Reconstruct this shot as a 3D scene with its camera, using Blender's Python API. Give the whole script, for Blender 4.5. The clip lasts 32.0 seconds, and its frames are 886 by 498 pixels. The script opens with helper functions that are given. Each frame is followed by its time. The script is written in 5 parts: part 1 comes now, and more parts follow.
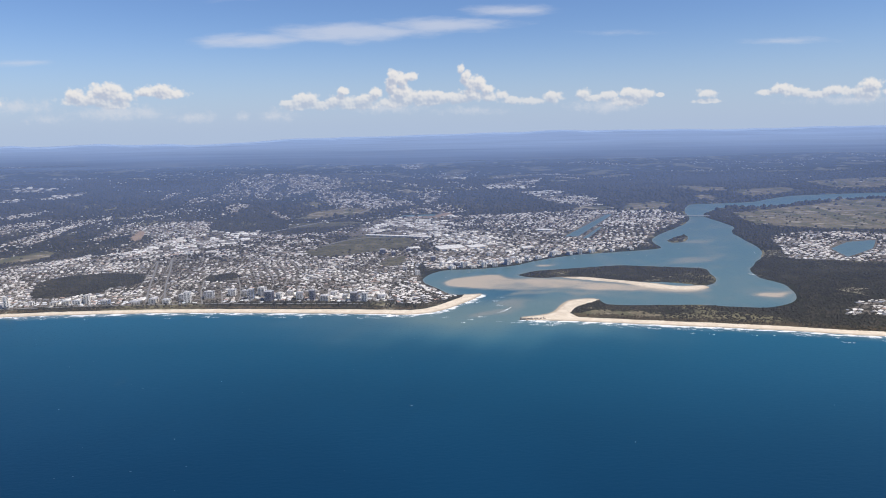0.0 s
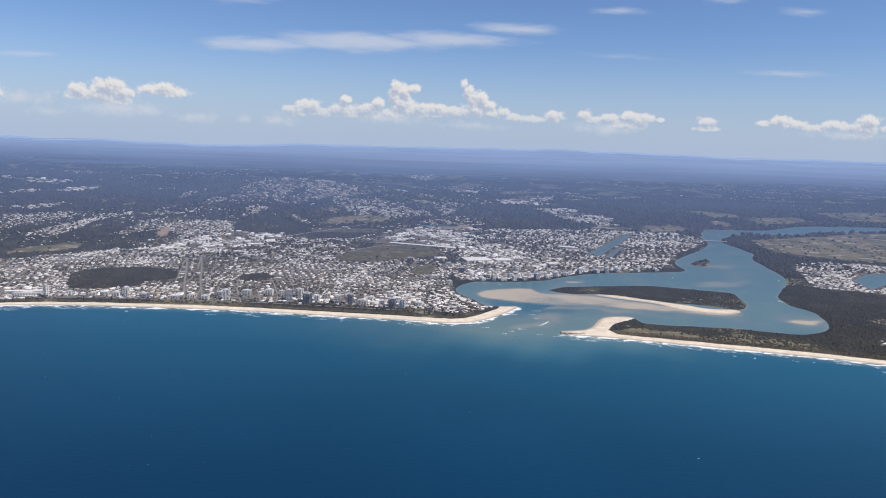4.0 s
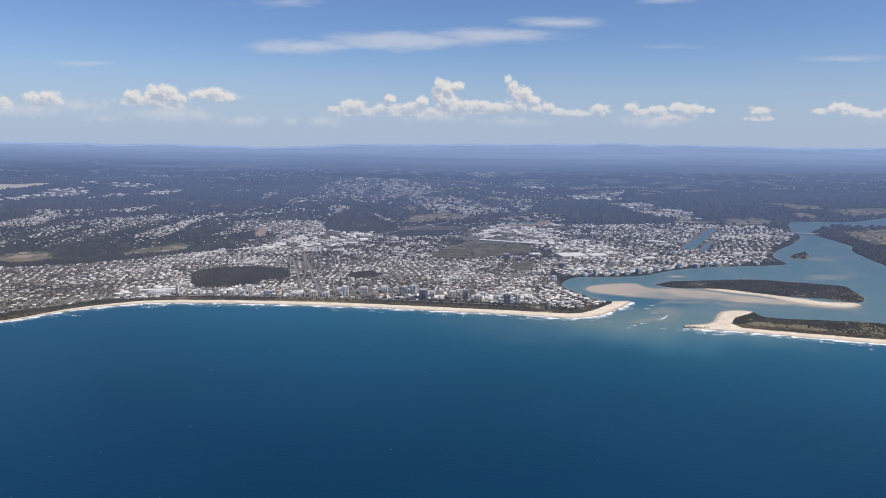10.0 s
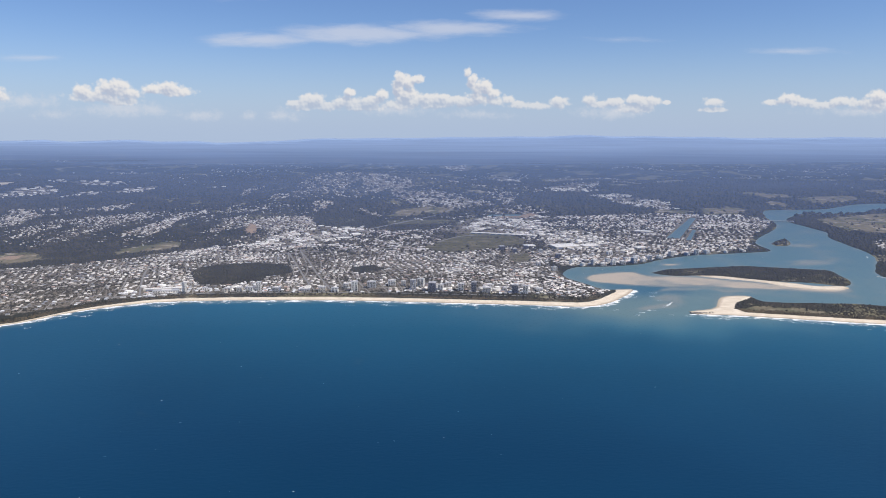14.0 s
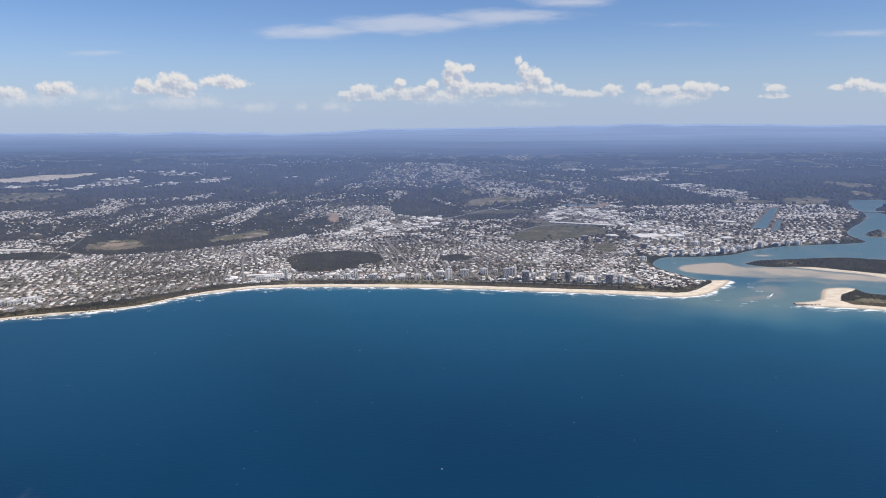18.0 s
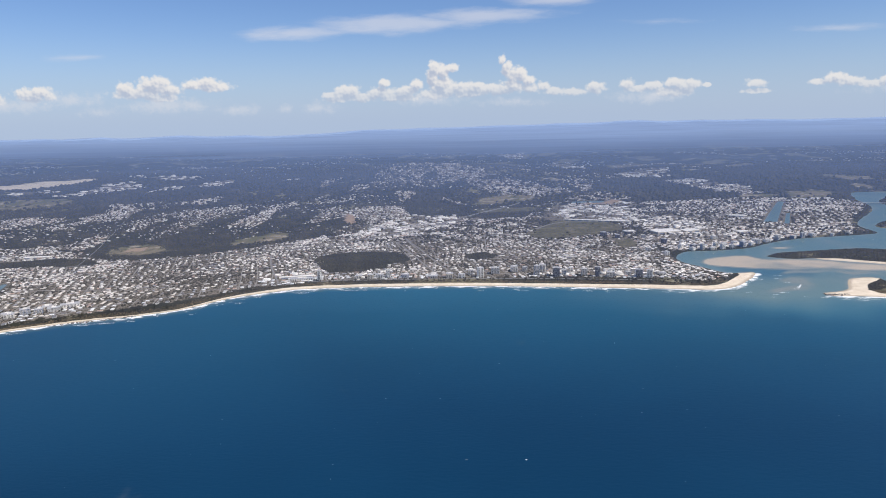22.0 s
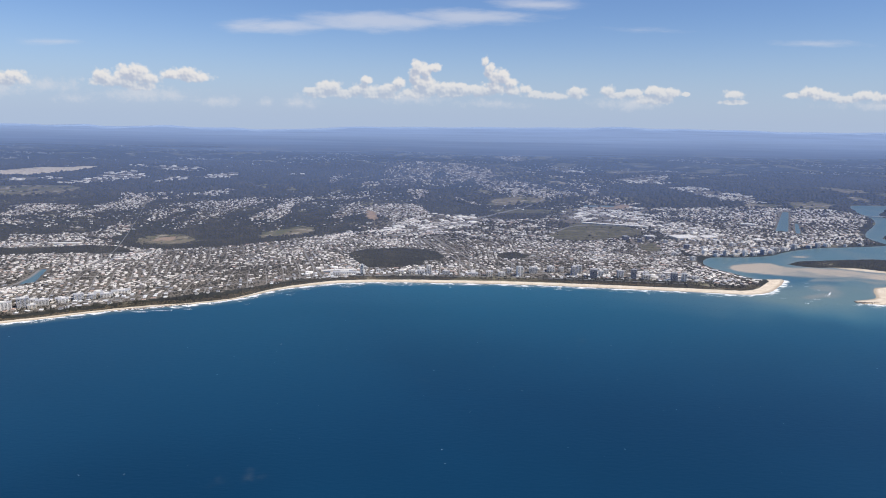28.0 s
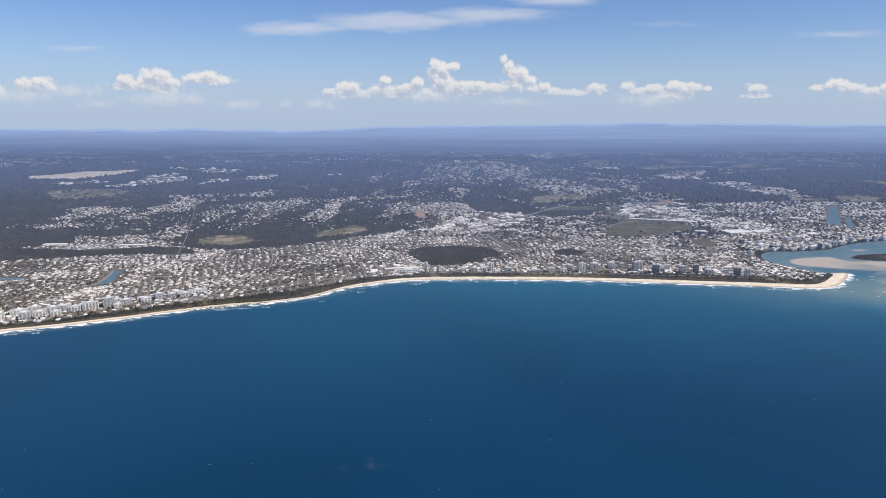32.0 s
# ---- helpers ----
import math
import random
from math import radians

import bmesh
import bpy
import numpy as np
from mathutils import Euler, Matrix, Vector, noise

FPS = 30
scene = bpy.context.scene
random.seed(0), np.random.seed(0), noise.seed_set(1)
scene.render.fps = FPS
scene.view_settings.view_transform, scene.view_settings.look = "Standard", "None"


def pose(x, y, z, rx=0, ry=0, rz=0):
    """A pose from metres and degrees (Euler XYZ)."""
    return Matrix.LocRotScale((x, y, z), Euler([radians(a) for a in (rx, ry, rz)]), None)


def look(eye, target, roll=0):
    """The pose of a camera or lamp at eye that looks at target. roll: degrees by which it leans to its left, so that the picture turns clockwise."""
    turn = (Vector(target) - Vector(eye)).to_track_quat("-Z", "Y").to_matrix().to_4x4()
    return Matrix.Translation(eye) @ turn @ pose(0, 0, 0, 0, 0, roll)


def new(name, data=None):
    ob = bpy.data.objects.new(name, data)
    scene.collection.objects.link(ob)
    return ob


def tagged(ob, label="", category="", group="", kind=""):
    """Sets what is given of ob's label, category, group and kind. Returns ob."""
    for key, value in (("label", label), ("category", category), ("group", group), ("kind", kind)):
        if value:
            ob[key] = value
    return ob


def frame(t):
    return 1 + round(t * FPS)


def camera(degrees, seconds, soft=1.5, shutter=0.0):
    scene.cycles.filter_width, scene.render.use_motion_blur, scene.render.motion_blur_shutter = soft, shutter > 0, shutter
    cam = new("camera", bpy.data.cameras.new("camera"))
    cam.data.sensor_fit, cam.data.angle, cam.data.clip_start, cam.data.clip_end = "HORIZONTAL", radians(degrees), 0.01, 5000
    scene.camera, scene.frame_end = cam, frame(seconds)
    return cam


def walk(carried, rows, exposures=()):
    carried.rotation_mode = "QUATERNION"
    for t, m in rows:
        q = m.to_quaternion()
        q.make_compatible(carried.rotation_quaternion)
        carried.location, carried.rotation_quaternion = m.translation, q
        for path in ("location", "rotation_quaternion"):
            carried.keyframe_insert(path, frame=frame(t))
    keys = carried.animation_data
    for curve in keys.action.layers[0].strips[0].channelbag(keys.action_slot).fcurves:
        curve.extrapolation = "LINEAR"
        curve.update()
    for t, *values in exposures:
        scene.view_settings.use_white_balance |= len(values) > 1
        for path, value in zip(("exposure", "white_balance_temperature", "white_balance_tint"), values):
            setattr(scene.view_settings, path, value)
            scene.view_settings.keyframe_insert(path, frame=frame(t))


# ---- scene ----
cam = camera(67.7, 32.0, soft=1.0)
PATH = [
    (0, (-2.127, -2.788, 153.554), (-2.083, -0.823, 153.184), -1.0),
    (0.5, (-7.216, -3.37, 153.289), (-7.18, -1.408, 152.901), -0.6),
    (1, (-12.311, -3.978, 153.044), (-12.29, -2.019, 152.643), 0.1),
    (1.5, (-17.414, -4.613, 152.818), (-17.393, -2.658, 152.397), 0.5),
    (2, (-22.524, -5.273, 152.61), (-22.503, -3.312, 152.216), 1.3),
    (2.5, (-27.641, -5.957, 152.42), (-27.593, -3.991, 152.06), 1.8),
    (4.5, (-48.172, -8.935, 151.831), (-48.101, -6.964, 151.5), 2.4),
    (5, (-53.32, -9.736, 151.724), (-53.211, -7.774, 151.353), 2.5),
    (5.5, (-58.473, -10.559, 151.631), (-58.359, -8.585, 151.333), 2.0),
    (6, (-63.632, -11.403, 151.553), (-63.522, -9.419, 151.329), 2.1),
    (6.5, (-68.796, -12.268, 151.489), (-68.686, -10.285, 151.246), 2.3),
    (7, (-73.965, -13.152, 151.439), (-73.885, -11.165, 151.23), 2.2),
    (7.5, (-79.14, -14.056, 151.401), (-79.085, -12.071, 151.162), 1.8),
    (8, (-84.318, -14.979, 151.376), (-84.29, -12.993, 151.149), 1.7),
    (8.5, (-89.502, -15.921, 151.362), (-89.498, -13.938, 151.099), 1.6),
    (9, (-94.69, -16.88, 151.36), (-94.704, -14.904, 151.055), 1.3),
    (9.5, (-99.881, -17.857, 151.369), (-99.917, -15.893, 150.993), 1.0),
    (10, (-105.077, -18.85, 151.388), (-105.154, -16.882, 151.045), 0.7),
    (10.5, (-110.277, -19.86, 151.417), (-110.352, -17.899, 151.034), 1.1),
    (11, (-115.48, -20.886, 151.455), (-115.552, -18.933, 151.031), 0.6),
    (11.5, (-120.686, -21.926, 151.502), (-120.794, -19.968, 151.11), 0.3),
    (12, (-125.896, -22.981, 151.558), (-125.961, -21.027, 151.14), 0.1),
    (12.5, (-131.109, -24.051, 151.621), (-131.135, -22.095, 151.201), 0.4),
    (13, (-136.324, -25.134, 151.691), (-136.323, -23.171, 151.306), 0.2),
    (13.5, (-141.542, -26.229, 151.768), (-141.524, -24.262, 151.409), 0.1),
    (14, (-146.763, -27.338, 151.851), (-146.728, -25.371, 151.49), 0.2),
    (14.5, (-151.986, -28.458, 151.94), (-151.973, -26.492, 151.575), 0.3),
    (16.5, (-172.896, -33.047, 152.343), (-172.936, -31.082, 151.974), 0.3),
    (17, (-178.127, -34.219, 152.453), (-178.193, -32.249, 152.113), -0.1),
    (17.5, (-183.36, -35.399, 152.565), (-183.453, -33.433, 152.211), -0.1),
    (18, (-188.593, -36.587, 152.68), (-188.707, -34.629, 152.289), -0.3),
    (18.5, (-193.827, -37.783, 152.796), (-193.983, -35.825, 152.423), -0.6),
    (19, (-199.062, -38.987, 152.914), (-199.209, -37.029, 152.529), -0.0),
    (19.5, (-204.297, -40.196, 153.031), (-204.412, -38.245, 152.608), 0.2),
    (20, (-209.532, -41.412, 153.149), (-209.631, -39.454, 152.751), 0.2),
    (20.5, (-214.767, -42.632, 153.267), (-214.869, -40.679, 152.851), 0.2),
    (21, (-220.002, -43.858, 153.384), (-220.091, -41.905, 152.964), -0.4),
    (21.5, (-225.236, -45.088, 153.499), (-225.316, -43.131, 153.094), -0.8),
    (22, (-230.47, -46.322, 153.612), (-230.546, -44.362, 153.22), -1.2),
    (22.5, (-235.703, -47.559, 153.723), (-235.791, -45.607, 153.299), -1.2),
    (23, (-240.936, -48.799, 153.83), (-241.053, -46.849, 153.404), -1.2),
    (23.5, (-246.167, -50.041, 153.934), (-246.31, -48.084, 153.547), -1.0),
    (24, (-251.396, -51.285, 154.034), (-251.534, -49.335, 153.612), -0.8),
    (24.5, (-256.625, -52.529, 154.13), (-256.755, -50.584, 153.685), -1.4),
    (26.5, (-277.518, -57.508, 154.456), (-277.557, -55.559, 154.009), 0.6),
    (27, (-282.736, -58.75, 154.522), (-282.728, -56.792, 154.116), 0.5),
    (27.5, (-287.951, -59.99, 154.579), (-287.965, -58.018, 154.245), 0.8),
    (28, (-293.163, -61.227, 154.628), (-293.17, -59.266, 154.235), 1.0),
    (28.5, (-298.372, -62.461, 154.669), (-298.389, -60.501, 154.268), 1.2),
    (29, (-303.578, -63.691, 154.701), (-303.637, -61.734, 154.293), 1.0),
    (29.5, (-308.781, -64.916, 154.723), (-308.86, -62.953, 154.348), 0.4),
    (30, (-313.98, -66.137, 154.734), (-314.024, -64.172, 154.367), 0.8),
    (30.5, (-319.175, -67.352, 154.735), (-319.197, -65.386, 154.372), 1.0),
    (31, (-324.366, -68.562, 154.725), (-324.397, -66.602, 154.325), 0.5),
    (31.5, (-329.553, -69.765, 154.703), (-329.607, -67.806, 154.3), 0.2),
    (32, (-334.736, -70.96, 154.669), (-334.805, -69.001, 154.272), 0.0),
]
EXPOSURE = [(0.0, 0.0), (2.5, -0.02), (4.5, -0.08), (6.0, -0.15), (9.0, -0.18), (10.0, -0.12), (11.0, -0.08), (12.5, 0.0), (14.5, -0.02), (17.0, -0.07), (20.0, 0.0), (24.5, 0.0), (26.5, 0.08), (27.0, 0.1), (28.0, -0.03), (29.0, 0.0), (32.0, 0.0)]
walk(cam, [(t, look(eye, target, roll)) for t, eye, target, roll in PATH], EXPOSURE)

# The landscape is built at one fifth of its real size, so that its hills stay inside the camera's reach.

# ---- world and sun ----
SUN_FROM = Vector((0.60, -0.27, 0.92)).normalized()
sun_el = math.asin(SUN_FROM.z)
sun_az = math.atan2(SUN_FROM.x, SUN_FROM.y)

# Heaped clouds as lobes, by bearing and height as tangents from straight inland: x, z, half width, half height.
CLOUD_WEST = [(-0.5103, 0.0500, 0.0175, 0.0097), (-0.4664, 0.0550, 0.0256, 0.0129), (-0.4907, 0.0427, 0.0400, 0.0081), (-0.4466, 0.0469, 0.0225, 0.0097), (-0.4589, 0.0367, 0.0337, 0.0057), (-0.4104, 0.0541, 0.0177, 0.0073), (-0.3862, 0.0550, 0.0210, 0.0098), (-0.3685, 0.0492, 0.0227, 0.0065)]
CLOUD_CENTRE = [(-0.1988, 0.0345, 0.0149, 0.0058), (-0.1741, 0.0388, 0.0199, 0.0099), (-0.1574, 0.0312, 0.0249, 0.0066), (-0.1905, 0.0291, 0.0215, 0.0050), (-0.1212, 0.0508, 0.0091, 0.0074), (-0.1284, 0.0373, 0.0208, 0.0091), (-0.0910, 0.0379, 0.0251, 0.0083), (-0.0728, 0.0477, 0.0109, 0.0075), (-0.0992, 0.0301, 0.0376, 0.0066), (-0.0139, 0.0400, 0.0202, 0.0100), (0.0113, 0.0427, 0.0202, 0.0075), (0.0057, 0.0341, 0.0321, 0.0067), (0.0309, 0.0384, 0.0118, 0.0084), (-0.0448, 0.0322, 0.0336, 0.0067)]
CLOUD_TOWERS = [(-0.0458, 0.0720, 0.0092, 0.0091), (-0.0496, 0.0569, 0.0109, 0.0149), (-0.0330, 0.0642, 0.0109, 0.0108), (-0.0198, 0.0697, 0.0084, 0.0066), (-0.0368, 0.0466, 0.0159, 0.0141), (0.0540, 0.0802, 0.0059, 0.0083), (0.0595, 0.0679, 0.0085, 0.0116), (0.0683, 0.0574, 0.0119, 0.0117), (0.0810, 0.0579, 0.0102, 0.0117), (0.0898, 0.0499, 0.0102, 0.0084), (0.0689, 0.0424, 0.0204, 0.0092), (0.0478, 0.0382, 0.0220, 0.0084), (0.0945, 0.0392, 0.0153, 0.0067), (0.1132, 0.0407, 0.0102, 0.0067), (0.1306, 0.0338, 0.0205, 0.0059), (0.1564, 0.0323, 0.0189, 0.0051)]
CLOUD_EAST = [(0.1888, 0.0377, 0.0146, 0.0084), (0.2361, 0.0412, 0.0121, 0.0076), (0.2494, 0.0349, 0.0173, 0.0051), (0.2709, 0.0383, 0.0156, 0.0068), (0.3055, 0.0422, 0.0191, 0.0068), (0.3232, 0.0377, 0.0209, 0.0085), (0.3019, 0.0301, 0.0331, 0.0068), (0.3495, 0.0379, 0.0070, 0.0034), (0.4215, 0.0397, 0.0176, 0.0060), (0.4207, 0.0277, 0.0212, 0.0034)]
CLOUD_FAR_EAST = [(0.5085, 0.0387, 0.0124, 0.0051), (0.5322, 0.0439, 0.0178, 0.0077), (0.5531, 0.0395, 0.0214, 0.0069), (0.5849, 0.0355, 0.0251, 0.0060), (0.6132, 0.0409, 0.0198, 0.0069), (0.6388, 0.0375, 0.0198, 0.0052), (0.6695, 0.0473, 0.0199, 0.0095), (0.6979, 0.0371, 0.0163, 0.0069)]
CLOUD_REST = [(0.660, 0.036, 0.030, 0.011), (0.790, 0.035, 0.045, 0.010), (-0.650, 0.045, 0.036, 0.011), (-0.740, 0.040, 0.045, 0.010)]
# Thin low cloud and high streaks: x, z, half width, half height, strength.
LOW_CLOUD = [
    (-0.448, 0.025, 0.08, 0.012, 0.55), (-0.342, 0.017, 0.035, 0.008, 0.5), (-0.593, 0.037, 0.049, 0.012, 0.5), (-0.555, 0.017, 0.027, 0.007, 0.35),
    (-0.267, 0.016, 0.012, 0.007, 0.4), (-0.218, 0.017, 0.027, 0.009, 0.45), (0.268, 0.022, 0.053, 0.009, 0.5), (-0.051, 0.025, 0.053, 0.008, 0.5),
    (0.635, 0.026, 0.071, 0.007, 0.4), (0.066, 0.02, 0.053, 0.006, 0.35), (-0.690, 0.03, 0.08, 0.012, 0.6),
]
STREAKS = [
    (-0.246, 0.125, 0.111, 0.015, 0.9), (-0.107, 0.133, 0.168, 0.018, 1), (0.026, 0.142, 0.142, 0.014, 0.95), (0.126, 0.16, 0.088, 0.012, 0.8),
    (0.426, 0.226, 0.055, 0.021, 1.1), (0.278, 0.192, 0.062, 0.007, 0.6), (0.55, 0.202, 0.053, 0.009, 0.5), (0.537, 0.113, 0.084, 0.007, 0.55),
    (-0.574, 0.098, 0.062, 0.007, 0.5), (-0.286, 0.186, 0.097, 0.009, 0.4), (0.282, 0.127, 0.08, 0.006, 0.35),
]


def build_world():
    w = bpy.data.worlds.new("sky")
    scene.world = w
    w.use_nodes = True
    nt = w.node_tree
    nt.nodes.clear()
    N, L = nt.nodes.new, nt.links.new

    def mth(op, a, b=None, c=None, clamp=False):
        n = N("ShaderNodeMath")
        n.operation, n.use_clamp = op, clamp
        for i, v in enumerate((a, b, c)):
            if v is None:
                continue
            if isinstance(v, (int, float)):
                n.inputs[i].default_value = v
            else:
                L(v, n.inputs[i])
        return n.outputs[0]

    def ramp01(v, lo, hi):
        n = N("ShaderNodeMapRange")
        n.interpolation_type = "SMOOTHSTEP"
        L(v, n.inputs[0])
        n.inputs[1].default_value, n.inputs[2].default_value = lo, hi
        return n.outputs[0]

    out, bg = N("ShaderNodeOutputWorld"), N("ShaderNodeBackground")
    sky = N("ShaderNodeTexSky")
    sky.sky_type, sky.sun_disc = "NISHITA", False
    sky.sun_elevation, sky.sun_rotation = sun_el, sun_az
    sky.altitude, sky.air_density, sky.dust_density, sky.ozone_density = 700, 1.0, 0.6, 2.0
    coord = N("ShaderNodeTexCoord")
    sep = N("ShaderNodeSeparateXYZ")
    L(coord.outputs["Generated"], sep.inputs[0])
    x, y, z = sep.outputs
    ahead = mth("MAXIMUM", y, 0.05)
    u, v = mth("DIVIDE", x, ahead), mth("DIVIDE", z, ahead)
    flat = N("ShaderNodeCombineXYZ")
    L(u, flat.inputs[0]), L(v, flat.inputs[1])

    def wobble(scale, detail, rough, stretch=1.0):
        m = N("ShaderNodeMapping")
        m.inputs["Scale"].default_value = (1.0, stretch, 1.0)
        L(flat.outputs[0], m.inputs[0])
        n = N("ShaderNodeTexNoise")
        n.inputs["Scale"].default_value, n.inputs["Detail"].default_value, n.inputs["Roughness"].default_value = scale, detail, rough
        L(m.outputs[0], n.inputs["Vector"])
        return n.outputs["Fac"]

    def blobs(items, place):
        """How far inside the nearest lobe a direction lies: 1 at its middle, 0 at its rim."""
        total = None
        for cx, cz, rx, rz, *s in items:
            q, far = N("ShaderNodeVectorMath"), N("ShaderNodeVectorMath")
            q.operation, far.operation = "MULTIPLY_ADD", "LENGTH"
            L(place, q.inputs[0])
            q.inputs[1].default_value, q.inputs[2].default_value = (1 / rx, 1 / rz, 0), (-cx / rx, -cz / rz, 0)
            L(q.outputs[0], far.inputs[0])
            s = s[0] if s else 1.0
            one = mth("MULTIPLY_ADD", far.outputs["Value"], -s, s)
            total = one if total is None else mth("MAXIMUM", total, one)
        return total

    def moved(dx, dz):
        n = N("ShaderNodeVectorMath")
        n.inputs[1].default_value = (dx, dz, 0)
        L(flat.outputs[0], n.inputs[0])
        return n.outputs[0]

    def billow(scale, place):
        n = N("ShaderNodeTexVoronoi")
        n.feature, n.voronoi_dimensions = "SMOOTH_F1", "2D"
        n.inputs["Scale"].default_value, n.inputs["Smoothness"].default_value = scale, 0.35
        L(place, n.inputs["Vector"])
        return mth("SUBTRACT", 0.42, n.outputs["Distance"])

    here = flat.outputs[0]
    puff = mth("SUBTRACT", wobble(46.0, 9.0, 0.70, 1.15), 0.5)
    fine = mth("SUBTRACT", wobble(120.0, 6.0, 0.65, 1.1), 0.5)

    def lumps(place):
        return mth("ADD", mth("MULTIPLY", billow(70.0, place), 0.62), mth("MULTIPLY", billow(170.0, place), 0.30))

    lump = lumps(here)
    lobes = CLOUD_WEST + CLOUD_CENTRE + CLOUD_TOWERS + CLOUD_EAST + CLOUD_FAR_EAST + CLOUD_REST
    heap = mth("ADD", mth("ADD", mth("ADD", blobs(lobes, here), 0.10), lump), mth("ADD", mth("MULTIPLY", puff, 1.0), mth("MULTIPLY", fine, 0.35)))
    heap_a = mth("MULTIPLY", ramp01(heap, -0.16, 0.48), mth("ADD", 0.58, mth("MULTIPLY", ramp01(v, 0.025, 0.055), 0.38)))
    wisp = mth("ADD", blobs(LOW_CLOUD, here), mth("MULTIPLY", puff, 1.7))
    wisp_a = mth("MULTIPLY", ramp01(wisp, -0.15, 0.65), 0.66)
    thin = mth("SUBTRACT", wobble(14.0, 6.0, 0.6, 5.0), 0.5)
    veil = mth("ADD", blobs(STREAKS, here), mth("MULTIPLY", thin, 1.1))
    veil_a = mth("MULTIPLY", ramp01(veil, 0.0, 0.85), 0.60)

    # a milky band of haze low over the horizon
    low = mth("POWER", mth("SUBTRACT", 1.0, ramp01(z, -0.02, 0.17)), 1.5)
    tint = N("ShaderNodeMix")
    tint.data_type = "RGBA"
    L(mth("MULTIPLY", low, HAZE_SKY), tint.inputs["Factor"])
    scaled = N("ShaderNodeMix")
    scaled.data_type, scaled.blend_type = "RGBA", "MULTIPLY"
    scaled.inputs["Factor"].default_value = 1.0
    L(sky.outputs[0], scaled.inputs["A"])
    scaled.inputs["B"].default_value = (*[SKY_STRENGTH * c for c in SKY_TINT], 1)
    L(scaled.outputs["Result"], tint.inputs["A"])
    tint.inputs["B"].default_value = (*HAZE_SKY_COLOUR, 1)
    last = tint.outputs["Result"]
    tone = N("ShaderNodeMix")
    tone.data_type = "RGBA"
    # lit tops and sunward sides, grey undersides
    over = blobs(lobes, moved(0.003, 0.0075))
    facing = mth("MULTIPLY", mth("SUBTRACT", lump, lumps(moved(0.0018, 0.0026))), 1.1)
    lit = mth("ADD", mth("ADD", mth("MULTIPLY", over, -0.75), facing), mth("MULTIPLY", puff, 0.5))
    L(ramp01(lit, -0.70, 0.20), tone.inputs["Factor"])
    tone.inputs["A"].default_value, tone.inputs["B"].default_value = (0.47, 0.52, 0.64, 1), (0.82, 0.80, 0.79, 1)
    for alpha, colour in ((veil_a, (0.68, 0.70, 0.78, 1)), (wisp_a, (0.66, 0.69, 0.76, 1)), (heap_a, tone.outputs["Result"])):
        mix = N("ShaderNodeMix")
        mix.data_type = "RGBA"
        L(alpha, mix.inputs["Factor"]), L(last, mix.inputs["A"])
        if isinstance(colour, tuple):
            mix.inputs["B"].default_value = colour
        else:
            L(colour, mix.inputs["B"])
        last = mix.outputs["Result"]
    L(last, bg.inputs[0])
    bg.inputs[1].default_value = 1.0
    L(bg.outputs[0], out.inputs[0])


SKY_STRENGTH, SKY_TINT, HAZE_SKY, HAZE_SKY_COLOUR = 0.086, (0.84, 1.00, 1.33), 0.85, (0.435, 0.54, 0.735)
build_world()
sun = new("sun", bpy.data.lights.new("sun", "SUN"))
sun.data.energy, sun.data.angle, sun.data.color = 5.0, radians(0.5), (1.0, 0.93, 0.84)
sun.matrix_world = look(SUN_FROM * 2000, (0, 0, 0))


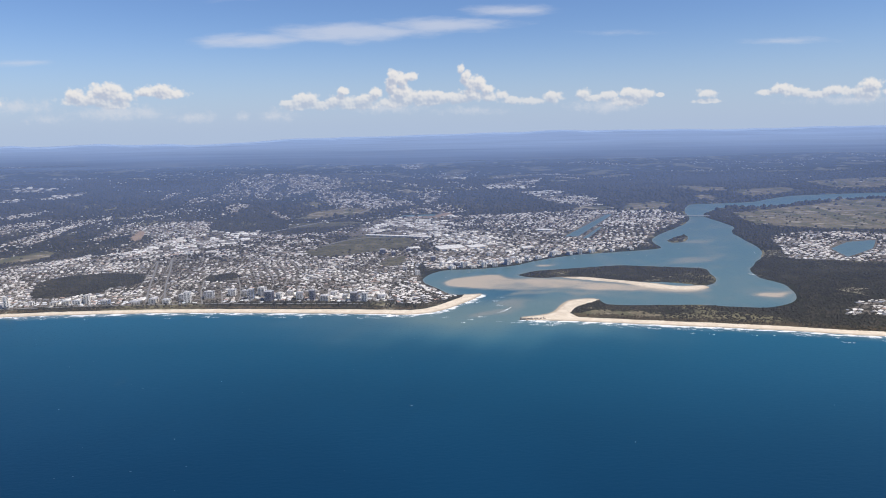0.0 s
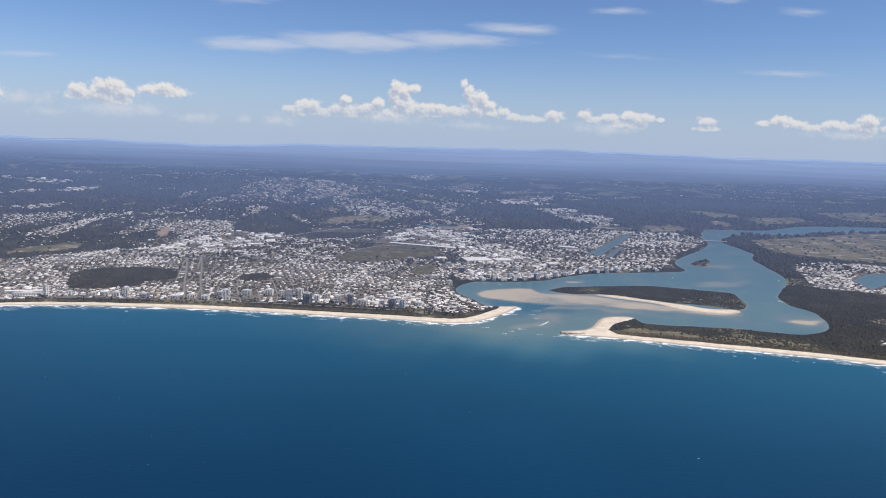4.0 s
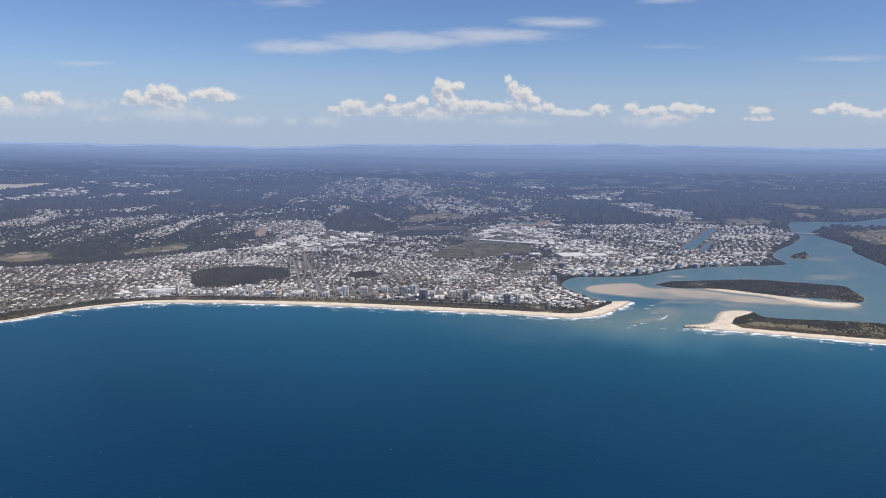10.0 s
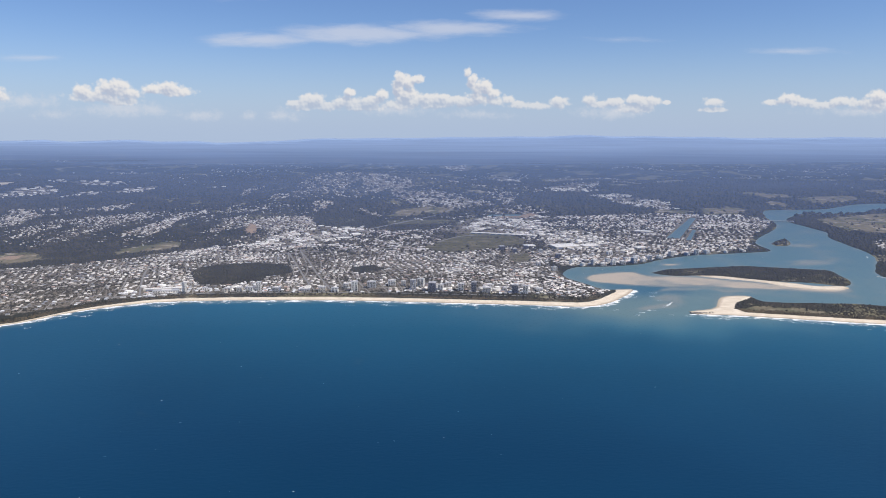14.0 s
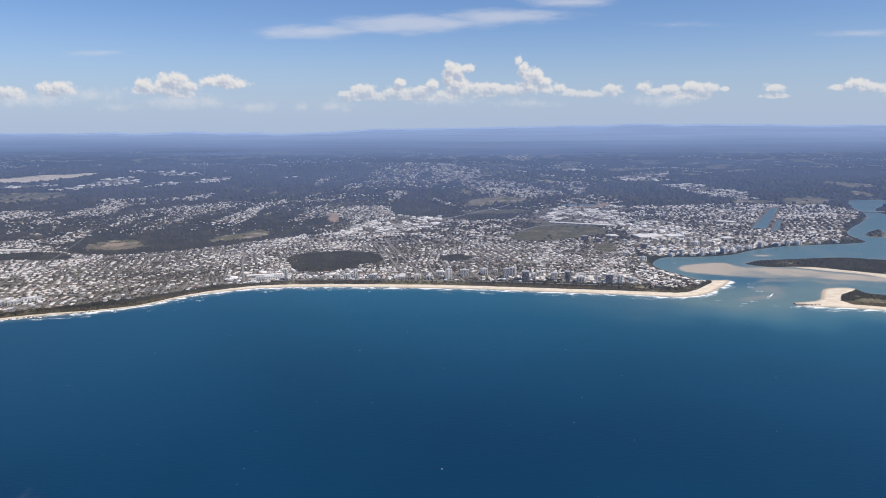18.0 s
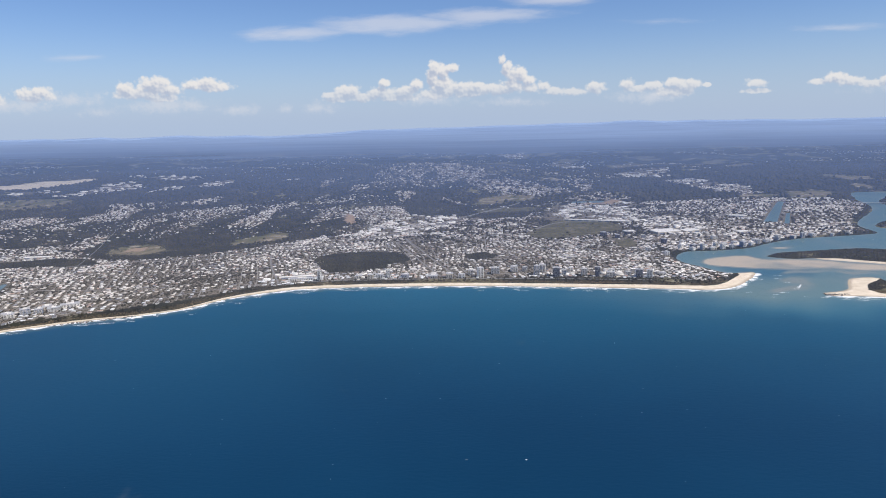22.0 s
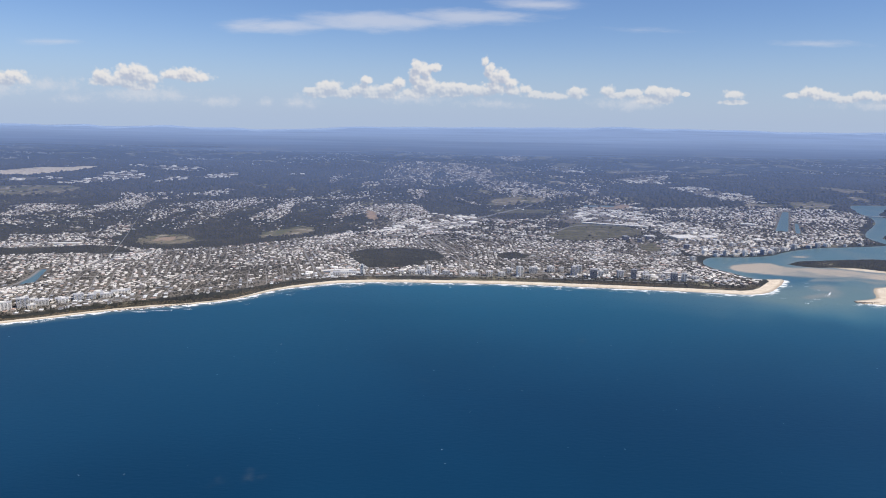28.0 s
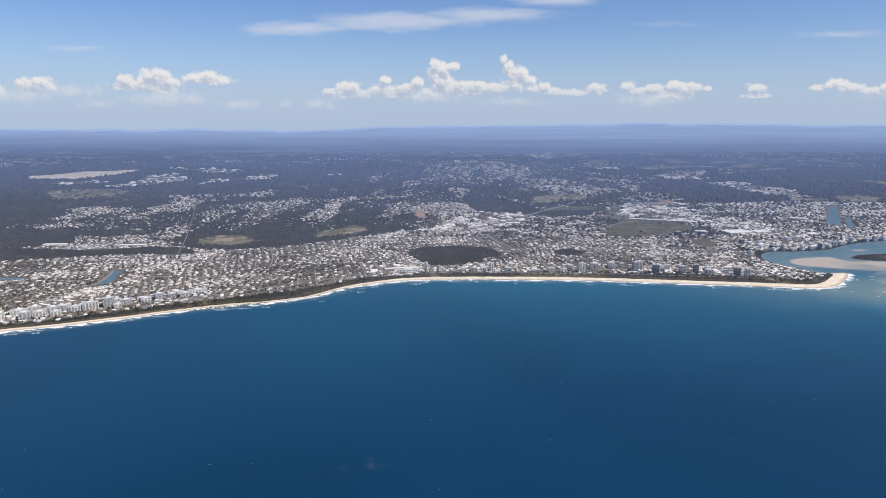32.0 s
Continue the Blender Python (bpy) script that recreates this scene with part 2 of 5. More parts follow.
# ---- materials ----
class Mat:
    """A node material with a Principled surface, and short ways to add to it."""

    def __init__(self, name, rough=0.8, metal=0.0, spec=0.3):
        self.m = bpy.data.materials.new(name)
        self.m.use_nodes = True
        self.nt = self.m.node_tree
        self.bsdf = self.nt.nodes["Principled BSDF"]
        self.bsdf.inputs["Roughness"].default_value = rough
        self.bsdf.inputs["Metallic"].default_value = metal
        self.bsdf.inputs["Specular IOR Level"].default_value = spec
        self.geo = self.nt.nodes.new("ShaderNodeNewGeometry")

    def link(self, a, b):
        self.nt.links.new(a, b)

    def math(self, op, a, b=0.0, clamp=False):
        n = self.nt.nodes.new("ShaderNodeMath")
        n.operation, n.use_clamp = op, clamp
        for i, v in enumerate((a, b)):
            if isinstance(v, (int, float)):
                n.inputs[i].default_value = v
            else:
                self.link(v, n.inputs[i])
        return n.outputs[0]

    def noise(self, scale, detail=4.0, rough=0.55, stretch=(1, 1, 1)):
        m = self.nt.nodes.new("ShaderNodeMapping")
        m.inputs["Scale"].default_value = stretch
        self.link(self.geo.outputs["Position"], m.inputs[0])
        n = self.nt.nodes.new("ShaderNodeTexNoise")
        n.inputs["Scale"].default_value, n.inputs["Detail"].default_value, n.inputs["Roughness"].default_value = scale, detail, rough
        self.link(m.outputs[0], n.inputs["Vector"])
        return n.outputs["Fac"]

    def step(self, v, lo, hi):
        n = self.nt.nodes.new("ShaderNodeMapRange")
        n.interpolation_type = "SMOOTHSTEP"
        self.link(v, n.inputs[0])
        n.inputs[1].default_value, n.inputs[2].default_value = lo, hi
        return n.outputs[0]

    def mix(self, f, a, b):
        n = self.nt.nodes.new("ShaderNodeMix")
        n.data_type = "RGBA"
        for key, v in (("Factor", f), ("A", a), ("B", b)):
            if isinstance(v, (int, float)):
                n.inputs[key].default_value = v
            elif isinstance(v, tuple):
                n.inputs[key].default_value = (*v, 1)
            else:
                self.link(v, n.inputs[key])
        return n.outputs["Result"]

    def attr(self, name):
        n = self.nt.nodes.new("ShaderNodeAttribute")
        n.attribute_name = name
        return n.outputs["Fac"]

    def ramp(self, v, stops, smooth=True):
        n = self.nt.nodes.new("ShaderNodeValToRGB")
        n.color_ramp.interpolation = "LINEAR" if smooth else "CONSTANT"
        e = n.color_ramp.elements
        while len(e) < len(stops):
            e.new(0.5)
        for k, (p, c) in zip(e, stops):
            k.position, k.color = p, (*c, 1)
        self.link(v, n.inputs[0])
        return n.outputs[0]

    def colour(self, c):
        if isinstance(c, tuple):
            self.bsdf.inputs["Base Color"].default_value = (*c, 1)
        else:
            self.link(c, self.bsdf.inputs["Base Color"])
        return self

    def bump(self, h, strength, distance):
        n = self.nt.nodes.new("ShaderNodeBump")
        n.inputs["Strength"].default_value, n.inputs["Distance"].default_value = strength, distance
        self.link(h, n.inputs["Height"])
        self.link(n.outputs[0], self.bsdf.inputs["Normal"])
        return self

    def island(self):
        return self.geo.outputs["Random Per Island"]

    def own(self):
        return self.nt.nodes.new("ShaderNodeObjectInfo").outputs["Random"]


def ground_material():
    m = Mat("land_cover", 0.95, spec=0.1)
    a, b, c = m.noise(0.012, 5), m.noise(0.09, 4), m.noise(0.7, 3)
    wood = m.mix(m.step(a, 0.35, 0.65), (0.026, 0.028, 0.027), (0.042, 0.044, 0.040))
    wood = m.mix(m.step(b, 0.45, 0.62), wood, (0.034, 0.036, 0.027))
    wood = m.mix(m.math("MULTIPLY", m.step(m.noise(0.0065, 6, 0.6), 0.56, 0.62), 0.8), wood, (0.20, 0.18, 0.11))
    wood = m.mix(m.math("MULTIPLY", m.step(m.noise(0.017, 5, 0.6), 0.60, 0.66), 0.8), wood, (0.26, 0.235, 0.17))
    lawn = m.mix(m.step(b, 0.35, 0.65), (0.060, 0.056, 0.045), (0.112, 0.098, 0.078))
    town = m.mix(m.step(c, 0.42, 0.6), lawn, (0.215, 0.188, 0.160))
    field = m.mix(m.step(b, 0.35, 0.65), (0.150, 0.130, 0.088), (0.21, 0.18, 0.125))
    field = m.mix(m.step(m.noise(0.03, 3, 0.5, (1, 0.25, 1)), 0.45, 0.6), field, (0.115, 0.112, 0.070))
    field = m.mix(m.math("MULTIPLY", m.step(m.noise(0.045, 4, 0.6), 0.56, 0.62), 0.8), field, (0.36, 0.31, 0.24))
    field = m.mix(m.math("MULTIPLY", m.step(m.noise(0.06, 4, 0.6, (0.6, 1.3, 1)), 0.60, 0.66), 0.85), field, (0.05, 0.052, 0.040))
    grass = m.mix(m.step(b, 0.4, 0.6), (0.080, 0.078, 0.052), (0.120, 0.108, 0.074))
    grass = m.mix(m.math("MULTIPLY", m.step(m.noise(0.05, 5, 0.62), 0.52, 0.62), 0.6), grass, (0.19, 0.165, 0.115))
    grass = m.mix(m.step(m.noise(0.09, 4, 0.6), 0.60, 0.66), grass, (0.040, 0.042, 0.032))
    earth = m.mix(b, (0.26, 0.18, 0.13), (0.36, 0.28, 0.21))
    sand = m.mix(m.step(m.noise(0.15, 4), 0.35, 0.7), (0.64, 0.54, 0.41), (0.75, 0.66, 0.53))
    jag = m.math("MULTIPLY", m.math("SUBTRACT", m.noise(0.11, 5, 0.65), 0.5), 1.1)
    col = wood
    for key, layer in (("town", town), ("field", field), ("grass", grass), ("earth", earth), ("sand", sand)):
        ragged = m.math("MULTIPLY", jag, 0.6 if key == "sand" else 1.9 if key in ("field", "grass") else 1.0)
        col = m.mix(m.step(m.math("ADD", m.attr(key), ragged), 0.40, 0.60), col, layer)
    wet = m.step(m.attr("shore"), 4.5, 1.0)
    col = m.mix(m.math("MULTIPLY", wet, m.math("MULTIPLY", m.attr("sand"), 0.55)), col, (0.30, 0.23, 0.16))
    m.colour(col).bump(m.noise(0.5, 5), 0.6, 0.8)
    return m.m


def water_material():
    m = Mat("sea_water", 0.30, spec=0.18)
    swell = m.noise(0.35, 5, 0.6, (0.6, 1.4, 1))
    big = m.noise(0.006, 4, 0.5)
    deep = m.mix(m.step(big, 0.35, 0.65), (0.0026, 0.0312, 0.0745), (0.0034, 0.0370, 0.086))
    mid = m.mix(m.attr("clear"), deep, (0.012, 0.118, 0.182))
    green = m.mix(m.attr("murk"), mid, (0.132, 0.196, 0.186))
    shoalf = m.math("ADD", m.attr("shoal"), m.math("MULTIPLY", m.math("SUBTRACT", m.noise(0.022, 6, 0.62), 0.5), 0.95))
    tan = m.mix(m.step(shoalf, 0.15, 0.62), green, (0.205, 0.225, 0.20))
    tan = m.mix(m.step(shoalf, 0.60, 1.0), tan, (0.47, 0.39, 0.285))
    # surf: broken lines of foam along the open beach
    s = m.attr("surf")
    lines = m.math("ADD", m.noise(0.22, 5, 0.62, (0.45, 1.0, 1)), m.math("MULTIPLY", s, 0.34))
    foam = m.math("MULTIPLY", m.step(lines, 0.72, 0.80), m.step(s, 0.02, 0.2))
    m.colour(m.mix(foam, tan, (0.80, 0.82, 0.82)))
    m.link(m.math("ADD", 0.30, m.math("MULTIPLY", foam, 0.6)), m.bsdf.inputs["Roughness"])
    m.bump(swell, 0.22, 0.35)
    return m.m


def canopy_material(name, dark, light):
    m = Mat(name, 0.9, spec=0.15)
    n = m.noise(1.6, 3)
    c = m.mix(m.island(), dark, light)
    c = m.mix(m.step(n, 0.40, 0.68), c, tuple(v * 1.3 for v in light))
    c = m.mix(m.math("MULTIPLY", m.step(m.noise(0.035, 5, 0.6), 0.48, 0.62), 0.75), c, tuple(v * k for v, k in zip(light, (1.55, 1.45, 1.3))))
    m.colour(c).bump(m.noise(3.0, 3), 0.8, 0.3)
    return m.m


def house_material(name, stops, rough=0.6, spec=0.3):
    m = Mat(name, rough, spec=spec)
    base = m.ramp(m.island(), stops, False)
    m.colour(m.mix(m.math("MULTIPLY", m.step(m.noise(0.9, 4), 0.45, 0.75), 0.25), base, (0.25, 0.23, 0.21)))
    return m.m


def paint_material(name, colour, rough=0.6, wear=0.15):
    m = Mat(name, rough)
    dark = tuple(v * 0.7 for v in colour)
    c = m.mix(m.math("MULTIPLY", m.step(m.noise(0.8, 5), 0.4, 0.75), wear * 2), colour, dark)
    m.colour(m.mix(m.math("MULTIPLY", m.noise(6.0, 3), wear), c, (0.3, 0.28, 0.25)))
    return m.m


GROUND, WATER = ground_material(), water_material()
CANOPY = canopy_material("eucalypt_canopy", (0.028, 0.029, 0.0275), (0.052, 0.050, 0.046))
PINE = canopy_material("pine_foliage", (0.026, 0.027, 0.022), (0.044, 0.045, 0.036))
ROOFS = house_material("metal_and_tile_roof", [(0.0, (0.82, 0.78, 0.72)), (0.36, (0.66, 0.62, 0.56)), (0.52, (0.42, 0.39, 0.36)),
                       (0.64, (0.44, 0.31, 0.24)), (0.71, (0.15, 0.15, 0.155)), (0.80, (0.68, 0.62, 0.54)), (0.90, (0.26, 0.27, 0.29))])
WALLS = house_material("rendered_wall", [(0.0, (0.72, 0.67, 0.60)), (0.32, (0.54, 0.47, 0.40)), (0.60, (0.36, 0.31, 0.26)), (0.84, (0.16, 0.145, 0.13))])
SHEDS = house_material("shed_roof", [(0.0, (0.88, 0.85, 0.80)), (0.42, (0.62, 0.59, 0.55)), (0.66, (0.42, 0.39, 0.36)), (0.85, (0.26, 0.25, 0.24))], 0.75, 0.15)
WHITE, CREAM, GREY, DARK, BLUEGREY = (paint_material("white_render", (0.80, 0.77, 0.72)), paint_material("cream_render", (0.66, 0.58, 0.47)),
    paint_material("grey_concrete", (0.42, 0.42, 0.43)), paint_material("dark_cladding", (0.10, 0.10, 0.14)), paint_material("blue_grey_cladding", (0.22, 0.26, 0.34)))
GLASS = Mat("window_glass", 0.08, 0.0, 0.8).colour((0.025, 0.035, 0.045)).m
BARK = paint_material("bark", (0.12, 0.09, 0.07), 0.9)
ROCK = paint_material("groyne_rock", (0.16, 0.145, 0.13), 0.9, 0.3)
STREET = paint_material("asphalt", (0.25, 0.235, 0.215), 0.9)
FOAM = Mat("foam", 0.8).colour((0.80, 0.83, 0.84)).m


def haze_sheet_material():
    """Imitated distance haze: a blue tinted diffuse sheet, mostly clear, more opaque inland."""
    m = bpy.data.materials.new("haze")
    m.use_nodes = True
    nt = m.node_tree
    nt.nodes.clear()
    N, L = nt.nodes.new, nt.links.new
    geo, sep = N("ShaderNodeNewGeometry"), N("ShaderNodeSeparateXYZ")
    L(geo.outputs["Position"], sep.inputs[0])

    def mth(op, a, b):
        n = N("ShaderNodeMath")
        n.operation = op
        for k, v in enumerate((a, b)):
            if isinstance(v, (int, float)):
                n.inputs[k].default_value = v
            else:
                L(v, n.inputs[k])
        return n.outputs[0]

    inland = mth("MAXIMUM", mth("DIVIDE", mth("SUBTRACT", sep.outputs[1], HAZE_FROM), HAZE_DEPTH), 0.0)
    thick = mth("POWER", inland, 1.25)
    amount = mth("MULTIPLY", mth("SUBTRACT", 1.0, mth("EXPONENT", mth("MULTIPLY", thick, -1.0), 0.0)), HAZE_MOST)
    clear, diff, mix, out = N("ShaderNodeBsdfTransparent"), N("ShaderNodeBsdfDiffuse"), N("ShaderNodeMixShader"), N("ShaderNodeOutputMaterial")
    # stretched noise bands the sheet's opacity to suggest far ridges
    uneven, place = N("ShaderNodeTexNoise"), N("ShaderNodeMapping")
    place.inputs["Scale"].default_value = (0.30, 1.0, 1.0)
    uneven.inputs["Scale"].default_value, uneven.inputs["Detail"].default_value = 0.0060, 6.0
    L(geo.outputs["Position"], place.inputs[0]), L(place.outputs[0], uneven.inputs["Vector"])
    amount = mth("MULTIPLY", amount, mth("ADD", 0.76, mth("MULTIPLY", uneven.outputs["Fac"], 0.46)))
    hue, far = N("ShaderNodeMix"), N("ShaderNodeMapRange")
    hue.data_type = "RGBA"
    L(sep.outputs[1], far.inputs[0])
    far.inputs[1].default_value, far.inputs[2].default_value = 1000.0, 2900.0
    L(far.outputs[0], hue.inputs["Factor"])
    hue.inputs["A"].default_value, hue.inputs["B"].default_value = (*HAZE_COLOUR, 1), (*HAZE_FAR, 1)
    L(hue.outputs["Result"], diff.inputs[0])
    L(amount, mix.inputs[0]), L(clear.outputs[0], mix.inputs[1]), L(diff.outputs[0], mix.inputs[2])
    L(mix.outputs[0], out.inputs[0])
    return m


# Aerial haze painted as the sheet's opacity and blue tint, paler far inland.
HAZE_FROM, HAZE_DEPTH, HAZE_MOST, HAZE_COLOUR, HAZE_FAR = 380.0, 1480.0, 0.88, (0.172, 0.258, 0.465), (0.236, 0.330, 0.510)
HAZE = haze_sheet_material()


# ---- the plan ----
COAST = [(-4500, 150), (-1500, 290), (-900, 325), (-760, 348), (-665, 380), (-606, 408), (-571, 429), (-541, 446), (-499, 461), (-470, 478),
         (-449, 503), (-425, 523), (-395, 537), (-348, 545), (-241, 546), (-150, 539), (-78, 531), (-15, 524), (10, 536), (30, 558), (46, 580)]
BANK = [(46, 588), (30, 585), (18, 586), (11, 600), (3, 616), (-5, 631), (-9, 648), (-4, 664), (5, 680), (20, 690), (53, 692), (93, 706), (120, 728),
        (157, 750), (194, 763), (259, 777), (283, 789), (288, 833), (303, 866), (335, 910), (365, 948), (392, 984), (419, 1042), (438, 1110),
        (467, 1177), (490, 1207), (528, 1212), (609, 1226), (671, 1270), (733, 1311), (834, 1330), (1000, 1345), (1500, 1420), (4500, 1500)]
NORTH = [(4500, 1400), (1500, 1330), (886, 1251), (787, 1245), (679, 1193), (615, 1155), (539, 1160), (477, 1104), (446, 1051), (445, 976), (441, 932),
         (418, 889), (403, 802), (395, 765), (375, 722), (348, 685), (329, 653), (324, 623), (332, 596), (329, 577), (323, 557), (310, 537), (293, 524),
         (274, 519), (252, 524), (227, 532), (185, 535), (149, 541), (147, 557), (136, 562), (119, 556), (109, 542), (100, 522), (86, 514), (72, 508)]
NORTH_COAST = [(74, 500), (104, 496), (146, 486), (187, 476), (226, 467), (263, 457), (322, 439), (500, 390), (900, 280), (1800, 60), (4500, -600)]
ISLAND = [(87, 659), (112, 676), (143, 683), (182, 691), (207, 694), (241, 685), (274, 675), (288, 668), (284, 645), (278, 620), (267, 602),
          (255, 600), (228, 613), (187, 622), (158, 640), (136, 645), (107, 645)]
ISLAND_SAND = [(127, 647), (157, 642), (188, 624), (215, 612), (232, 600), (257, 598), (258, 588), (237, 581), (205, 592), (185, 614), (150, 632)]
ISLET = [(309, 839), (329, 863), (347, 879), (344, 856), (328, 828), (310, 822)]
SPIT_SAND = [(50, 594), (32, 590), (28, 580), (34, 562), (60, 562)]
NORTH_SAND = [(70, 492), (70, 512), (98, 524), (106, 545), (119, 560), (136, 566), (149, 559), (138, 546), (122, 533), (112, 514), (118, 500)]
SHOALS = [((138, 708), (14, 6), 1.1), ((290, 712), (52, 30), 0.55),
          ((298, 556), (20, 13), 1.0), ((205, 585), (50, 9), 0.8), ((110, 582), (50, 10), 0.55), ((330, 830), (34, 18), 0.6), ((60, 545), (22, 30), 0.5),
          ((360, 860), (26, 40), 0.35), ((400, 1010), (12, 60), 0.4), ((50, 518), (34, 12), 0.45)]
BAR = [(12, 634), (21, 648), (57, 662), (71, 661), (80, 646), (118, 616), (128, 600), (103, 596), (62, 600), (20, 617)]
FLATS = [(78, 645), (127, 640), (190, 612), (257, 585), (237, 573), (180, 583), (130, 594), (100, 606)]
CANALS = [[(184, 885), (300, 1098), (312, 1100), (203, 885)], [(205, 868), (253, 965), (259, 966), (212, 868)], [(-676, 511), (-684, 540), (-692, 572), (-686, 572), (-676, 545), (-668, 522)],
          [(479, 762), (526, 803), (567, 811), (527, 757), (468, 712)],
          [(-60, 1115), (10, 1120), (15, 1145), (-40, 1140)], [(-820, 520), (-760, 530), (-762, 538), (-820, 532)]]

# Districts: outline, share of the lots built on, street angle in degrees, kind.
COAST_TOWN = [(-900, 358), (-760, 367), (-655, 399), (-580, 446), (-535, 470), (-472, 508), (-432, 545), (-348, 570), (-129, 570), (-24, 562),
              (12, 588), (-8, 640), (-14, 700), (0, 780), (-30, 820), (-120, 770), (-155, 800), (-230, 830), (-380, 820), (-470, 770), (-540, 730),
              (-660, 690), (-800, 700), (-1000, 640)]
RIVER_TOWN = [(-5, 690), (93, 716), (157, 762), (278, 800), (285, 845), (330, 925), (390, 1000), (425, 1060), (400, 1130), (250, 1140), (100, 1080),
              (75, 960), (20, 890), (-10, 800)]
WORKS_A = [(-120, 919), (-100, 1053), (-56, 1092), (31, 1151), (55, 1050), (25, 978), (15, 893)]
WORKS_B = [(-382, 817), (-355, 894), (-300, 967), (-253, 977), (-240, 913), (-270, 852), (-327, 812)]
CENTRE = [(5, 800), (15, 902), (75, 955), (103, 847), (111, 752), (94, 715), (13, 705)]
TWIN = [(448, 848), (515, 886), (560, 870), (640, 829), (520, 665), (399, 704)]
TWIN_SOUTH = [(324, 493), (361, 529), (420, 536), (400, 470)]
MIDTOWN = [(-430, 790), (-200, 780), (20, 800), (80, 960), (110, 1100), (0, 1130), (-100, 1000), (-250, 960), (-400, 900)]
SPIT_PARK = [(-40, 562), (-10, 550), (8, 562), (22, 580), (8, 602), (-2, 622), (-12, 645), (-40, 640)]
FAR_WORKS = [(132, 1618), (222, 1729), (303, 1724), (267, 1605), (148, 1523)]
FAR_WORKS_EAST = [(200, 1400), (270, 1470), (330, 1300), (320, 1200), (240, 1210)]
BEACH_STRIP = [(-440, 560), (-348, 577), (-129, 580), (-24, 572), (-24, 598), (-129, 612), (-348, 610), (-440, 600)]
DISTRICTS = [(COAST_TOWN, 0.74, 100, "houses"), (RIVER_TOWN, 0.74, 61, "houses"), (CENTRE, 0.5, 30, "shops"), (WORKS_A, 0.6, 20, "sheds"),
             (WORKS_B, 0.6, 25, "sheds"),
             (TWIN, 0.72, 40, "houses"), (TWIN_SOUTH, 0.7, 40, "houses"), (MIDTOWN, 0.34, 22, "houses"), (BEACH_STRIP, 0.15, 2, "shops"), (SPIT_PARK, 0.9, 40, "houses"),
             (FAR_WORKS, 0.5, 5, "sheds"), (FAR_WORKS_EAST, 0.35, 15, "sheds")]
# Settlements among the inland forest: middle, half width, half depth, density.
SETTLED = [
    (-936, 960, 51, 71, 0.9), (-909, 837, 43, 30, 0.6), (-771, 711, 76, 52, 0.75), (-844, 926, 24, 50, 0.8), (-732, 780, 27, 65, 0.6), (-819, 1023, 38, 73, 0.85),
    (-792, 1133, 38, 32, 0.5), (-744, 1202, 46, 67, 0.8), (-724, 979, 30, 107, 0.6), (-654, 1006, 50, 116, 0.65), (-556, 959, 26, 100, 0.9), (-560, 1067, 42, 72, 0.4),
    (-653, 841, 22, 42, 0.35), (-534, 1405, 28, 60, 0.6), (-451, 1288, 21, 46, 0.6), (-346, 1187, 22, 70, 0.7), (-262, 1112, 30, 58, 0.65)]
SETTLED += [
    (-465, 1133, 68, 84, 0.3), (-438, 943, 32, 51, 0.7), (-359, 945, 50, 80, 0.95), (-122, 1597, 45, 107, 0.8), (-122, 1288, 79, 71, 0.5), (-31, 1554, 35, 87, 0.7),
    (0, 1340, 35, 90, 0.6), (85, 1528, 40, 82, 0.35), (-136, 1239, 48, 91, 0.45), (220, 1394, 23, 63, 0.6), (282, 1269, 55, 71, 0.6), (-849, 1138, 44, 77, 0.7),
    (-411, 1560, 72, 90, 0.45), (-287, 1600, 79, 80, 0.4), (-352, 1445, 70, 100, 0.45), (-369, 1340, 92, 90, 0.42), (-250, 1440, 70, 90, 0.6), (-170, 1330, 60, 80, 0.55), (-80, 1250, 55, 60, 0.5), (10, 1180, 60, 50, 0.6), (-60, 1105, 60, 40, 0.4),
    (-450, 1080, 260, 150, 0.10), (-820, 900, 160, 140, 0.15), (-100, 1400, 260, 150, 0.06), (-520, 860, 120, 60, 0.12)]
FAR_SHEDS = [(190, 1560, 70, 60, 0.5), (-1219, 1405, 61, 72, 0.5), (-1067, 1457, 66, 160, 0.6), (-917, 1447, 27, 95, 0.8), (-844, 1530, 58, 63, 0.8), (-675, 1595, 55, 38, 0.6),
             (-1032, 1709, 120, 44, 0.5), (-58, 2420, 60, 84, 0.6), (78, 1904, 33, 63, 0.7), (60, 1709, 23, 70, 0.5)]
AIRFIELD = [(-1371, 1452), (-1458, 1576), (-1385, 1685), (-1232, 1732), (-1210, 1688), (-1258, 1570), (-1264, 1489)]
PARK = [(-392, 639), (-400, 679), (-377, 698), (-345, 706), (-309, 695), (-297, 658), (-312, 638), (-318, 618), (-350, 603), (-376, 603)]
BELT = [(-1000, 690), (-886, 676), (-778, 667), (-692, 690), (-640, 650), (-732, 640), (-837, 607), (-1000, 600)]
BELT_EAST = [(-665, 684), (-617, 722), (-526, 756), (-470, 800), (-500, 735), (-594, 680)]
GROVE = [(-236, 684), (-212, 692), (-196, 676), (-204, 660), (-228, 656)]
FOREST_ROW = [(-334, 1011), (-323, 1120), (-283, 1142), (-234, 1072), (-239, 979), (-284, 949), (-319, 957)]
FOREST_ROAD = [(-226, 962), (-189, 1037), (-131, 1044), (-143, 955), (-196, 949)]
FOREST_FIELD = [(-586, 732), (-604, 814), (-567, 841), (-537, 790), (-533, 738), (-559, 724)]
WOODS = [PARK, BELT, BELT_EAST, GROVE, FOREST_ROW, FOREST_ROAD, FOREST_FIELD]
